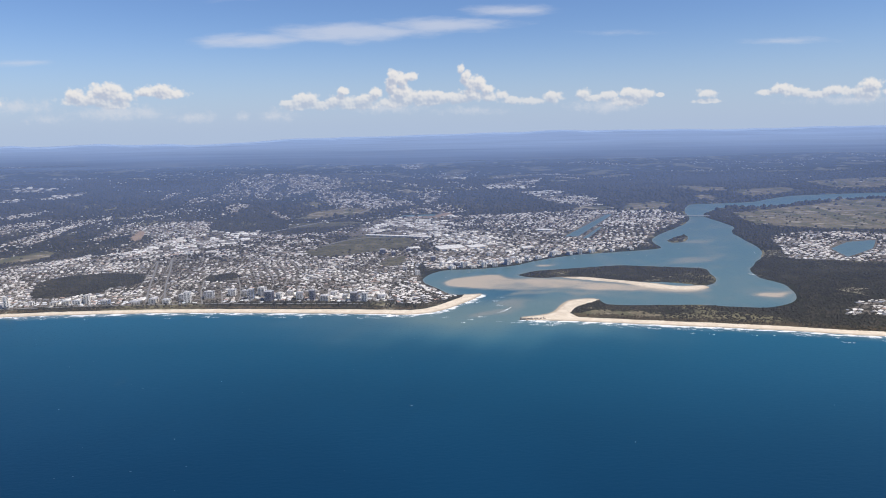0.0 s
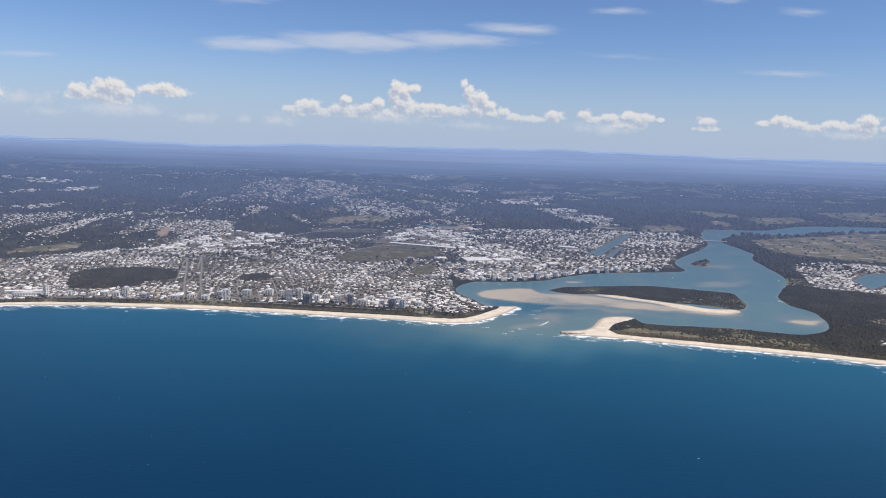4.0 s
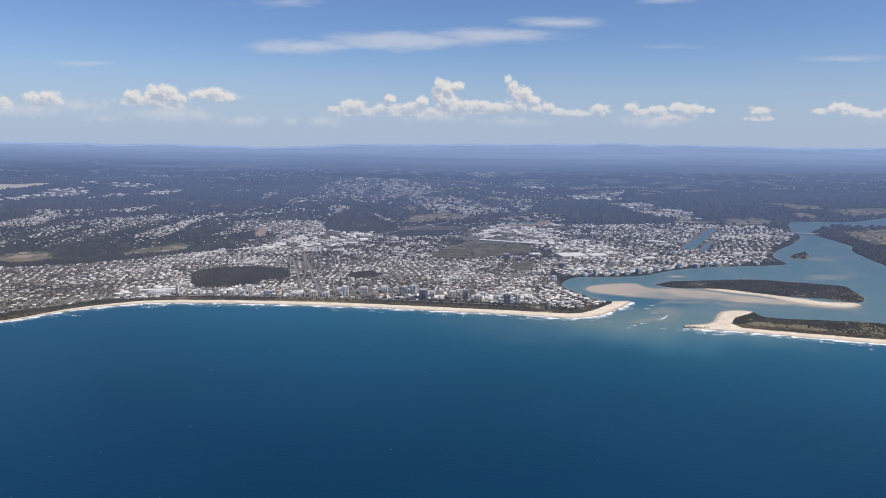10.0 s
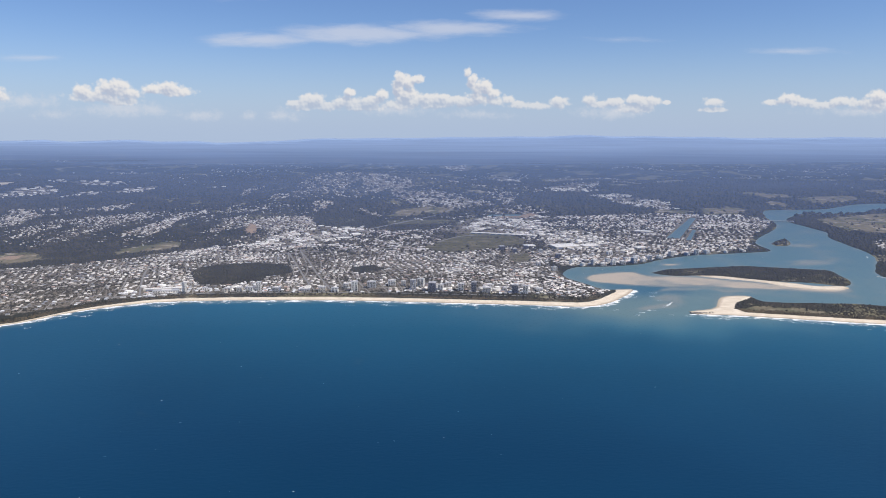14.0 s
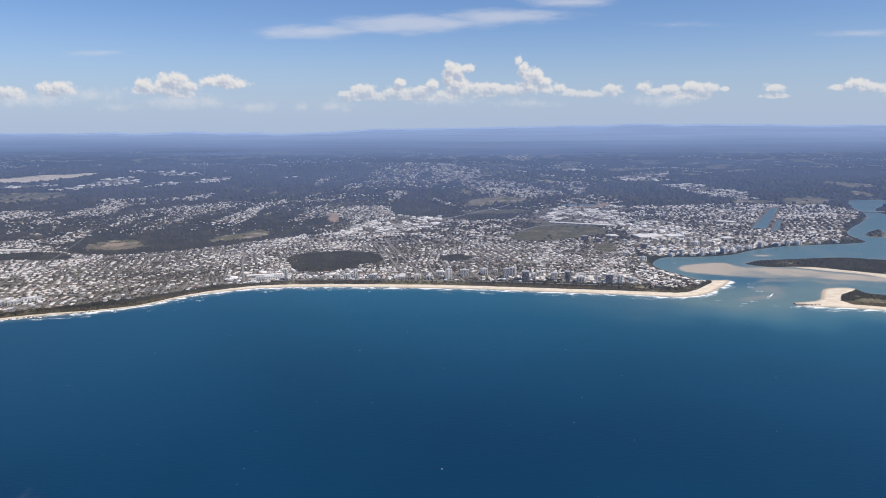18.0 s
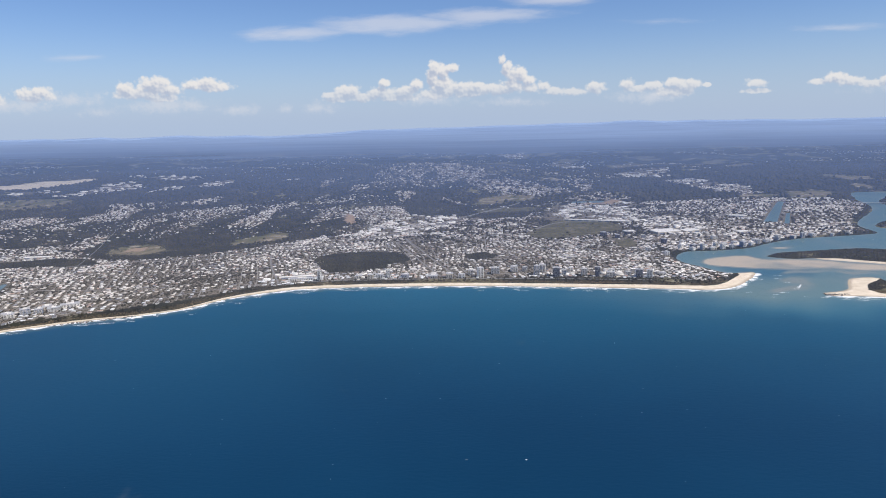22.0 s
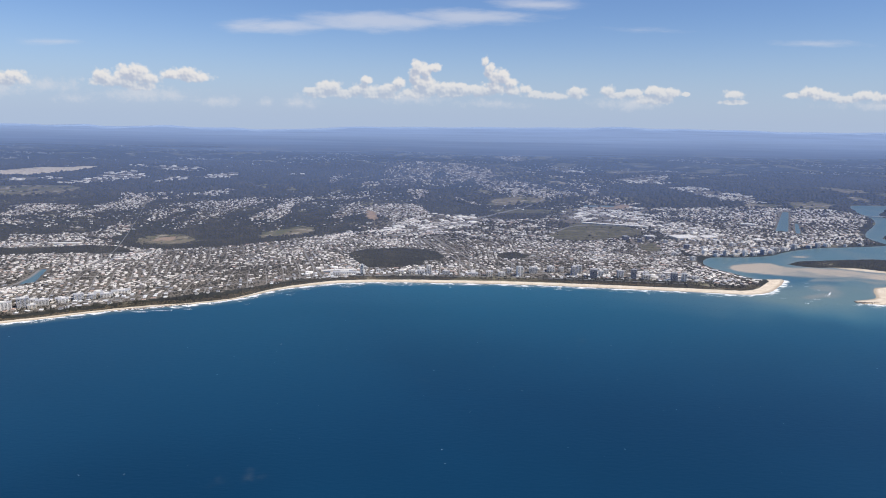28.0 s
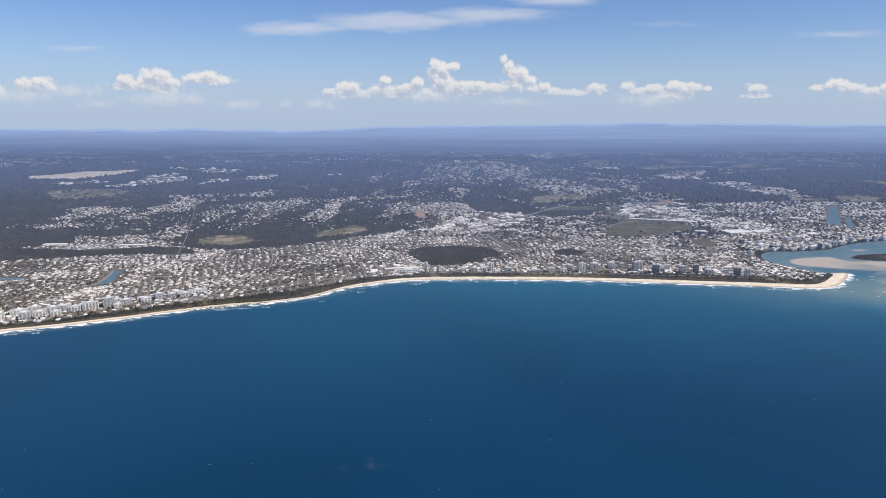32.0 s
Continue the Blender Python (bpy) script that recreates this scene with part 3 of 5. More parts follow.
GRASS = [[(-155, 806), (-96, 916), (-32, 899), (-23, 841), (-57, 806), (-130, 775)], [(-215, 985), (-130, 1010), (-120, 1060), (-215, 1040)],
         [(-60, 720), (-45, 760), (-25, 755), (-38, 715)]]
FIELDS = [[(368, 1215), (400, 1232), (450, 1224), (412, 1140), (340, 1120), (352, 1170)], [(190, 1979), (336, 1986), (297, 1850), (175, 1840)], [(330, 1700), (350, 1779), (420, 1750), (395, 1675)], [(509, 1077), (666, 1152), (874, 1234), (1300, 1250), (900, 850), (638, 880), (536, 908), (485, 970)],
          [(-664, 713), (-668, 751), (-633, 771), (-601, 735), (-591, 736), (-619, 703)], [(-531, 758), (-533, 790), (-488, 841), (-471, 797), (-516, 767)],
          [(-218, 1097), (-208, 1170), (-151, 1213), (-92, 1170), (-150, 1129)], [(-1087, 1103), (-1178, 1239), (-1061, 1271), (-994, 1190), (-1036, 1119)],
          [(250, 1140), (330, 1150), (330, 1185), (270, 1180)],
          [(112, 506), (130, 525), (158, 516), (185, 503), (180, 492), (150, 497)], [(640, 1300), (760, 1360), (800, 1460), (660, 1400)], [(900, 1400), (1500, 1500), (1500, 1700), (950, 1600)]]
EARTH = [[(-412, 905), (-413, 938), (-402, 930), (-393, 905), (-396, 880)], [(-650, 722), (-650, 750), (-632, 755), (-626, 728)], [(-40, 1085), (31, 1151), (45, 1120), (10, 1080)]]


ROADS = [([(-638, 523), (-652, 595), (-666, 668), (-727, 845), (-831, 1128)], 1.0), ([(-721, 445), (-716, 480), (-682, 491), (-681, 528), (-691, 568)], 2.5),
         ([(-382, 769), (-323, 822), (-272, 887), (-212, 986), (-150, 1098), (-102, 1198), (-40, 1300)], 5.0), ([(-257, 578), (-278, 638), (-295, 690), (-320, 766)], 1.7),
         ([(-240, 576), (-266, 649), (-287, 716), (-309, 781)], 1.6), ([(-31, 553), (-39, 594), (-36, 639), (-30, 668)], 1.4), ([(-458, 692), (-439, 630), (-412, 560)], 1.7),
         ([(-202, 797), (-146, 836), (-94, 898), (15, 893), (90, 860), (200, 840), (280, 880)], 2.8), ([(-700, 410), (-600, 452), (-520, 500), (-440, 552), (-350, 567), (-200, 569), (-60, 557)], 1.8),
         ([(-680, 640), (-540, 690), (-420, 735), (-300, 770), (-200, 797)], 2.2), ([(300, 1130), (330, 1090), (409, 1048)], 2.6), ([(448, 1045), (520, 1030), (640, 1060), (900, 1120)], 2.6)]


def smooth_line(points, step=6.0, rough=0.0, seed=0):
    """A rounded line through the points, about step metres between its own, slightly uneven."""
    p = np.array(points, float)
    p = np.vstack([2 * p[0] - p[1], p, 2 * p[-1] - p[-2]])
    out = []
    for a, b, c, d in zip(p[:-3], p[1:-2], p[2:-1], p[3:]):
        n = max(1, min(12, int(np.linalg.norm(c - b) / step)))
        for k in range(n):
            t = k / n
            out.append(0.5 * (2 * b + (c - a) * t + (2 * a - 5 * b + 4 * c - d) * t * t + (3 * b - a - 3 * c + d) * t ** 3))
    out.append(p[-2])
    out = np.array(out)
    if rough:
        for q in out:
            q += rough * np.array(noise.noise_vector(Vector((q[0] * 0.05, q[1] * 0.05, seed))))[:2]
    return out


def inside(poly, x, y):
    poly = np.asarray(poly, float)
    hit = np.zeros(x.shape, bool)
    (x0, y0), (x1, y1) = poly.min(0), poly.max(0)
    k = np.flatnonzero((x >= x0) & (x <= x1) & (y >= y0) & (y <= y1))
    hit[k] = crossed(poly, x[k], y[k])
    return hit


def crossed(poly, x, y):
    hit = np.zeros(x.shape, bool)
    for (x1, y1), (x2, y2) in zip(poly, np.roll(poly, -1, 0)):
        if y1 != y2:
            hit ^= ((y1 > y) != (y2 > y)) & (x < (x2 - x1) * (y - y1) / (y2 - y1) + x1)
    return hit


def away(line, x, y, closed=False):
    """The distance to a line of points."""
    line = np.asarray(line, float)
    best = np.full(x.shape, np.float32(1e12), np.float32)
    x, y = x.astype(np.float32), y.astype(np.float32)
    ends = np.roll(line, -1, 0) if closed else line[1:]
    for (x1, y1), (x2, y2) in zip(line.tolist(), ends.tolist()):
        dx, dy = x2 - x1, y2 - y1
        t = np.clip(((x - x1) * dx + (y - y1) * dy) / (dx * dx + dy * dy + 1e-9), 0, 1)
        best = np.minimum(best, (x - x1 - t * dx) ** 2 + (y - y1 - t * dy) ** 2)
    return np.sqrt(best)


def signed(poly, x, y):
    return np.where(inside(poly, x, y), 1, -1) * away(poly, x, y, True)


def soft(poly, x, y, edge):
    poly = np.asarray(poly, float)
    (x0, y0), (x1, y1) = poly.min(0) - edge, poly.max(0) + edge
    k = np.flatnonzero((x > x0) & (x < x1) & (y > y0) & (y < y1))
    out = np.zeros(x.shape)
    out[k] = np.clip(0.5 + signed(poly, x[k], y[k]) / (2 * edge), 0, 1)
    return out


def settled(x, y, places):
    """How densely a place is built over, among the inland settlements."""
    best = np.zeros(len(x))
    for cx, cy, rx, ry, share in places:
        k = np.flatnonzero((np.abs(x - cx) < rx * 1.5) & (np.abs(y - cy) < ry * 1.5))
        u, v = (x[k] - cx) / rx, (y[k] - cy) / ry
        rim = 1.0 + 0.22 * np.sin(3 * np.arctan2(v, u) + cx) + 0.16 * np.sin(x[k] * 0.09 + 1.5 * np.sin(y[k] * 0.06)) * np.sin(y[k] * 0.05 + cx)
        best[k] = np.maximum(best[k], share * np.clip((rim - np.hypot(u, v)) / 0.25, 0, 1))
    return best


def clearings():
    """Pastures and cleared blocks among the woods inland, wide and uneven."""
    pick = random.Random(21)
    for _ in range(46):
        x, y = pick.uniform(-250, 1000), pick.uniform(1180, 2250)
        x = x if y > 1350 or x < 120 else x + 420
        rx, ry, lean = pick.uniform(18, 60), pick.uniform(14, 42), pick.uniform(-0.5, 0.5)
        FIELDS.append([(x + rx * k * math.cos(a) + lean * ry * math.sin(a), y + ry * k * math.sin(a)) for a, k in ((n * 0.785, pick.uniform(0.55, 1.2)) for n in range(8))])


clearings()
WOODS = [smooth_line(p + p[:1], 9, 5.0, 11) for p in WOODS]
FIELDS, GRASS = [smooth_line(p + p[:1], 14, 5.0, 12) for p in FIELDS], [smooth_line(p + p[:1], 9, 5.0, 13) for p in GRASS]
coast, bank = smooth_line(COAST, 6, 1.2, 1), smooth_line(BANK, 6, 1.6, 2)
north, north_coast = smooth_line(NORTH, 6, 1.6, 3), smooth_line(NORTH_COAST, 6, 1.2, 4)
MAINLAND = np.vstack([coast, bank, [(4500, 6000), (-4500, 6000)]])
NORTHLAND = np.vstack([north, north_coast])
bar, flats = smooth_line(BAR + BAR[:1], 5, 2.0, 8), smooth_line(FLATS + FLATS[:1], 5, 2.0, 9)
island, islet = smooth_line(ISLAND + ISLAND[:1], 5, 1.5, 5), smooth_line(ISLET + ISLET[:1], 4, 1.0, 6)
island_sand = smooth_line(ISLAND_SAND + ISLAND_SAND[:1], 5, 1.0, 7)


def off_roads(x, y, spare):
    ok = np.ones(len(x), bool)
    for points, width in ROADS:
        line = smooth_line(points, 30)
        (x0, y0), (x1, y1) = line.min(0) - 5, line.max(0) + 5
        k = np.flatnonzero((x > x0) & (x < x1) & (y > y0) & (y < y1))
        ok[k] &= away(line, x[k], y[k]) > width / 2 + spare
    return ok


def land_depth(x, y):
    """Metres inside the land; less than nought over water."""
    d = np.maximum(signed(MAINLAND, x, y), signed(NORTHLAND, x, y))
    for p in (island, islet, island_sand):
        d = np.maximum(d, signed(p, x, y))
    for p in CANALS:
        d = np.minimum(d, -signed(p, x, y))
    return d


WAVES = [(0.0041, 0.0023, 0.3), (-0.0019, 0.0050, 1.9), (0.0089, -0.0038, 4.0), (0.0060, 0.0104, 2.2), (-0.0140, 0.0072, 5.1), (0.0021, 0.0011, 0.9)]


PEAKS = [(-2950, 60, 7), (-3020, 110, 4), (-2330, 130, 9), (-1850, 90, 7), (950, 240, 8)]


def ridge_top(x):
    """The height of the last ridge."""
    return np.interp(x, [-4500, -2300, -1500, -900, -300, 300, 1000, 2000, 3600], [42, 38, 36, 62, 74, 76, 88, 80, 84]) + 3 * np.sin(x * 0.0047) + 2 * np.sin(x * 0.013 + 2) + sum(h * np.exp(-((x - px) / w) ** 2) for px, w, h in PEAKS)


def relief(x, y):
    """The height of the hills above the coastal plain."""
    roll = sum(np.sin(a * x + b * y + c + 1.3 * np.sin(b * x - a * y)) for a, b, c in WAVES) / len(WAVES)
    far = np.clip((y - 900) / 1600, 0, 1)
    z = (4 + 22 * far) * np.clip(roll + 0.35, 0, 2) * np.clip((y - 780) / 300, 0, 1)
    z += 38 * np.exp(-(((x + 330) / 210) ** 2 + ((y - 1500) / 170) ** 2)) + 16 * np.exp(-(((x + 60) / 160) ** 2 + ((y - 1480) / 130) ** 2))
    z += 14 * np.exp(-(((x + 420) / 110) ** 2 + ((y - 1000) / 110) ** 2))
    ridge = np.clip((y - 2900) / 1600, 0, 1) ** 1.3
    z = z * (1 - 0.92 * ridge) + ridge * (ridge_top(x) + 1.5 * np.sin(x * 0.031 + 1) + 2 * np.sin(x * 0.011 + y * 0.01) - 6)
    z *= 1 - 0.8 * np.clip((x - 450) / 300, 0, 1) * np.clip((2200 - y) / 500, 0, 1)
    return z


def surface(x, y, d=None):
    d = land_depth(x, y) if d is None else d
    shore = np.where(d > 0, np.minimum(1.0, 0.06 * d), np.maximum(-2.5, 0.08 * d))
    return shore + np.where(d > 0, relief(x, y) * np.clip(d / 120, 0, 1), 0)


def sheet(name, rows, cols, place, material, extra):
    """A grid of rows times cols points, with point attributes."""
    j, i = np.meshgrid(np.linspace(0, 1, rows), np.linspace(-1, 1, cols), indexing="ij")
    x, y = place(i.ravel(), j.ravel())
    z, values = extra(x, y)
    me = bpy.data.meshes.new(name)
    k = (np.arange(rows - 1)[:, None] * cols + np.arange(cols - 1)).ravel()
    faces = np.stack([k, k + 1, k + cols + 1, k + cols], 1)
    me.vertices.add(len(x)), me.loops.add(faces.size), me.polygons.add(len(faces))
    me.vertices.foreach_set("co", np.stack([x, y, z], 1).astype(np.float32).ravel())
    me.loops.foreach_set("vertex_index", faces.ravel().astype(np.int32))
    me.polygons.foreach_set("loop_start", (np.arange(len(faces)) * 4).astype(np.int32))
    me.polygons.foreach_set("use_smooth", np.ones(len(faces), bool))
    me.update(calc_edges=True)
    for key, v in values.items():
        me.attributes.new(key, "FLOAT", "POINT").data.foreach_set("value", np.asarray(v, np.float32))
    me.materials.append(material)
    return new(name, me)


def fan(near, far, reach):
    """Places of a sheet that grows coarser with distance from the coast."""
    def place(i, j):
        y = 1 / ((1 - j) / near + j / far)
        bend = 0.72 * i + 0.28 * i ** 3
        return -160 + bend * (reach * (y + 160) + 330), y
    return place


def ground_values(x, y):
    d = land_depth(x, y)
    z = surface(x, y, d)
    to_coast, to_north = away(coast, x, y), away(north_coast, x, y)
    width = np.interp(x, [-1000, -700, -600, -560, -470, -440, -395, -100, 0, 60], [5.5, 5.5, 5.5, 4.5, 3.5, 6, 8.5, 10.5, 12, 13])
    sand = np.clip(0.5 + (width - to_coast) / 4, 0, 1) * (x < 60) + np.clip(0.5 + (10 - to_north) / 4, 0, 1) * (x > 60)
    for p in (SPIT_SAND, NORTH_SAND, island_sand):
        sand = np.maximum(sand, soft(p, x, y, 3))
    sand = np.maximum(sand, 0.60 * soft(AIRFIELD, x, y, 12))
    town = np.zeros_like(x)
    for poly, share, angle, kind in DISTRICTS:
        town = np.maximum(town, soft(poly, x, y, 12) * (0.4 + 0.6 * share))
    town = np.maximum(town, np.clip(1.2 * settled(x, y, SETTLED + FAR_SHEDS), 0, 0.9))
    for poly in WOODS:
        town *= 1 - soft(poly, x, y, 3)
    layers = {key: np.max([soft(p, x, y, 13) for p in polys], 0) for key, polys in (("field", FIELDS), ("grass", GRASS), ("earth", EARTH))}
    return z, {"sand": sand * (d > -3), "town": town, "shore": d, **layers}


def water_values(x, y):
    d = -land_depth(x, y)
    open_sea = np.minimum(away(coast, x, y), away(north_coast, x, y))
    inner = np.minimum(away(bank, x, y), away(north, x, y))
    river = np.clip(np.maximum(0.5 + (open_sea - inner - 8) / 44, (y - 575) / 50), 0, 1) * np.clip((y - 488) / 45, 0, 1)
    shoal = np.zeros_like(x)
    wx = x + 9 * np.sin(y * 0.075 + 1.5 * np.sin(x * 0.03)) + 5 * np.sin(y * 0.19 + x * 0.05)
    wy = y + 7 * np.sin(x * 0.055 + 1.2 * np.sin(y * 0.04)) + 3 * np.sin(x * 0.17 - y * 0.08)
    for (cx, cy), (rx, ry), s in SHOALS:
        shoal = np.maximum(shoal, s * np.clip(1.35 - np.sqrt(((wx - cx) / rx) ** 2 + ((wy - cy) / ry) ** 2), 0, 1) ** 1.3)
    shoal = np.maximum(shoal, soft(bar, x, y, 3.0) * np.clip(1.12 - 0.42 * (x - 20) / 110 + (y - 630) * 0.006, 0.62, 1.15))
    shoal = np.maximum(shoal, 0.90 * soft(flats, x, y, 6))
    shoal = np.maximum(shoal, 0.42 * np.clip(1 - d / 7, 0, 1) * river)
    murk = np.maximum(0.86 * np.clip(1.3 * np.exp(-(((wx - 60) / 120) ** 2 + ((wy - 524) / 52) ** 2)), 0, 1), 0.55 * np.clip(1 - open_sea / 14, 0, 1))
    murk = np.maximum(murk, river * (0.60 + 0.12 * np.clip((700 - y) / 100, 0, 1)))
    clear = np.maximum(np.clip(1 - open_sea / 280, 0, 1) ** 1.5 * 0.66 * np.interp(x, [-640, -480, -300], [0.15, 0.5, 1]), river * 0.8)
    clear = np.maximum(clear, 0.95 * np.exp(-(((wx - 70) / 165) ** 2 + ((wy - 488) / 62) ** 2)))
    shoal = np.maximum(shoal, river * 0.22)
    pond = np.max([inside(p, x, y) for p in CANALS], 0) > 0
    murk, clear, shoal = np.where(pond, 0.66, murk), np.where(pond, 0.35, clear), np.where(pond, 0, shoal)
    surf = np.clip(1 - open_sea / 11, 0, 1) * (d > -2) * np.clip(1.3 - river, 0, 1)
    return np.zeros_like(x), {"shoal": shoal, "murk": murk, "clear": clear, "surf": surf * ~pond}


ground = tagged(sheet("ground", 330, 900, fan(300, 4880, 0.80), GROUND, ground_values), "coastal plain and forested hills with sandy beaches", "ground", kind="structure")


def sea_place(i, j):
    y = np.where(j < 0.1, -1500 + 17500 * j, 1 / ((1 - (j - 0.1) / 0.9) / 250 + (j - 0.1) / 0.9 / 1700))
    return -160 + (0.72 * i + 0.28 * i ** 3) * (0.9 * (np.maximum(y, 250) + 160) + 330 + 1.2 * np.maximum(0, 250 - y)), y


def haze_sheet_place(i, j):
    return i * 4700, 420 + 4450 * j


def haze_sheet_top(x, y):
    """Height of the added haze sheet: a smooth ceiling over the hills, that rises inland to the last ridge."""
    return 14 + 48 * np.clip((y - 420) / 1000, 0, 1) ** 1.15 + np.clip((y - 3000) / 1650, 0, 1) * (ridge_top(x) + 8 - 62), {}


sea = tagged(sheet("water", 250, 700, sea_place, WATER, water_values), "deep blue sea and shallow turquoise river mouth", "water", kind="structure")
# Added sheet whose blue tint stands in for haze over the distance.
haze = tagged(sheet("haze", 90, 200, haze_sheet_place, HAZE, haze_sheet_top),
              "tinted translucent sheet over the hills imitating blue distance haze", "haze", kind="structure")


# ---- houses and trees ----
def heap(name, parts, material, label, category, group=""):
    """One object of many loose small pieces: a list of (points, faces)."""
    me = bpy.data.meshes.new(name)
    verts, loops, starts, n, at = [], [], [], 0, 0
    for v, f in parts:
        m, k = v.shape[0], v.shape[1]
        verts.append(v.reshape(-1, 3))
        idx = (np.arange(m)[:, None, None] * k + f[None] + n).reshape(-1)
        loops.append(idx)
        c = f.shape[1]
        starts.append(at + np.arange(m * len(f)) * c)
        at += len(idx)
        n += m * k
    verts, loops, starts = np.concatenate(verts), np.concatenate(loops), np.concatenate(starts)
    me.vertices.add(len(verts)), me.loops.add(len(loops)), me.polygons.add(len(starts))
    me.vertices.foreach_set("co", verts.astype(np.float32).ravel())
    me.loops.foreach_set("vertex_index", loops.astype(np.int32))
    me.polygons.foreach_set("loop_start", starts.astype(np.int32))
    me.update(calc_edges=True)
    me.materials.append(material)
    return tagged(new(name, me), label, category, group, "stuff")


BOX_V = np.array([(-1, -1, 0), (1, -1, 0), (1, 1, 0), (-1, 1, 0), (-1, -1, 1), (1, -1, 1), (1, 1, 1), (-1, 1, 1)], float)
BOX_F = np.array([(0, 1, 5, 4), (1, 2, 6, 5), (2, 3, 7, 6), (3, 0, 4, 7), (4, 5, 6, 7)])
HIP_V = np.array([(-1, -1, 0), (1, -1, 0), (1, 1, 0), (-1, 1, 0), (-0.45, 0, 1), (0.45, 0, 1), (-0.45, 0, 1), (0.45, 0, 1)], float)
HIP_F = np.array([(0, 1, 5, 4), (2, 3, 6, 7), (1, 2, 7, 5), (3, 0, 4, 6)])
OCTA = [(1, 0, 0), (0.31, 0.95, 0), (-0.81, 0.59, 0), (-0.81, -0.59, 0), (0.31, -0.95, 0), (0.5, 0.36, 0.7), (-0.19, 0.59, 0.75), (-0.62, 0, 0.7), (-0.19, -0.59, 0.72), (0.5, -0.36, 0.7), (0, 0, 1.05)]
CLUMP_V = np.array(OCTA, float)
CLUMP_F = np.array([(0, 1, 5), (1, 6, 5), (1, 2, 6), (2, 7, 6), (2, 3, 7), (3, 8, 7), (3, 4, 8), (4, 9, 8), (4, 0, 9), (0, 5, 9), (5, 6, 10), (6, 7, 10), (7, 8, 10), (8, 9, 10), (9, 5, 10)])


def put(shape, x, y, z, sx, sy, sz, turn, jitter=0.0, rng=None):
    """Copies of a shape's points, scaled, turned about z and set at the places: an array (n, points, 3)."""
    v = np.broadcast_to(shape, (len(x),) + shape.shape).copy()
    if jitter:
        v *= 1 + rng.uniform(-jitter, jitter, v.shape)
    v *= np.stack([sx, sy, sz], 1)[:, None]
    c, s = np.cos(turn)[:, None], np.sin(turn)[:, None]
    out = np.stack([c * v[..., 0] - s * v[..., 1] + x[:, None], s * v[..., 0] + c * v[..., 1] + y[:, None], v[..., 2] + z[:, None]], 2)
    return out


def on_plan(poly, angle, a, b):
    """Places in a district from metres along and across its streets, which bend a little."""
    mid, th = np.array(poly, float).mean(0), radians(angle)
    return (mid[0] + a * math.cos(th) - b * math.sin(th) + 13 * np.sin(b * 0.021) + 7 * np.sin(a * 0.031 + b * 0.05),
            mid[1] + a * math.sin(th) + b * math.cos(th) + 14 * np.sin(a * 0.013 + b * 0.008) + 5 * np.sin(a * 0.045 + b * 0.03))


street_cells = set()


def built_up(x, y):
    """How closely the houses of a town stand, from leafy corners to full blocks: 0 to 1."""
    broad = np.sin(x * 0.021 + 1.7 * np.sin(y * 0.017)) * np.sin(y * 0.030 + 1.1 * np.sin(x * 0.013))
    small = np.sin(x * 0.052 + y * 0.03) * np.sin(y * 0.064 - x * 0.02 + 2 * np.sin(x * 0.03))
    block = np.sin(x * 0.11 + 1.3 * np.sin(y * 0.05)) * np.sin(y * 0.13 + 1.9 * np.sin(x * 0.043))
    return 0.5 + 0.30 * broad + 0.25 * small + 0.25 * block


def streets(poly, angle):
    """The streets between the blocks of a district: one sheet of short lengths of asphalt."""
    r = int(np.abs(np.array(poly, float) - np.array(poly, float).mean(0)).max() * 1.5)
    quads = []
    for k in range(-r // 62, r // 62 + 1):
        b = np.arange(-r, r, 4.0)
        quads.append((62 * k - 9 * np.sin(b * 0.045), b, 62 * k - 9 * np.sin((b + 4.0) * 0.045), b + 4.0, 0.85))
    for k in range(-r // 12, r // 12 + 1):
        a = np.arange(-r, r, 4.0)
        quads.append((a, 0 * a + 12 * k + 6, a + 4.0, 0 * a + 12 * k + 6, 0.6))
    out = []
    for a0, b0, a1, b1, half in quads:
        x0, y0 = on_plan(poly, angle, a0, b0)
        x1, y1 = on_plan(poly, angle, a1, b1)
        ok = inside(poly, x0, y0) & inside(poly, x1, y1) & (land_depth(x0, y0) > 12)
        for p in WOODS + GRASS + FIELDS:
            ok &= ~inside(p, x0, y0)
        x0, y0, x1, y1 = x0[ok], y0[ok], x1[ok], y1[ok]
        if not len(x0):
            continue
        long = np.hypot(x1 - x0, y1 - y0) + 1e-6
        nx, ny = -(y1 - y0) / long * half, (x1 - x0) / long * half
        z0, z1 = surface(x0, y0) + 0.12, surface(x1, y1) + 0.12
        out.append(np.stack([np.stack(c, 1) for c in ((x0 + nx, y0 + ny, z0), (x0 - nx, y0 - ny, z0), (x1 - nx, y1 - ny, z1), (x1 + nx, y1 + ny, z1))], 1))
        for t in (0.15, 0.5, 0.85):
            street_cells.update((np.floor((x0 + t * (x1 - x0)) / 1.5) * 100003 + np.floor((y0 + t * (y1 - y0)) / 1.5)).astype(np.int64).tolist())
    heap("streets", [(np.concatenate(out), np.array([(0, 1, 2, 3)]))], STREET, "grey asphalt streets between the houses", "streets")


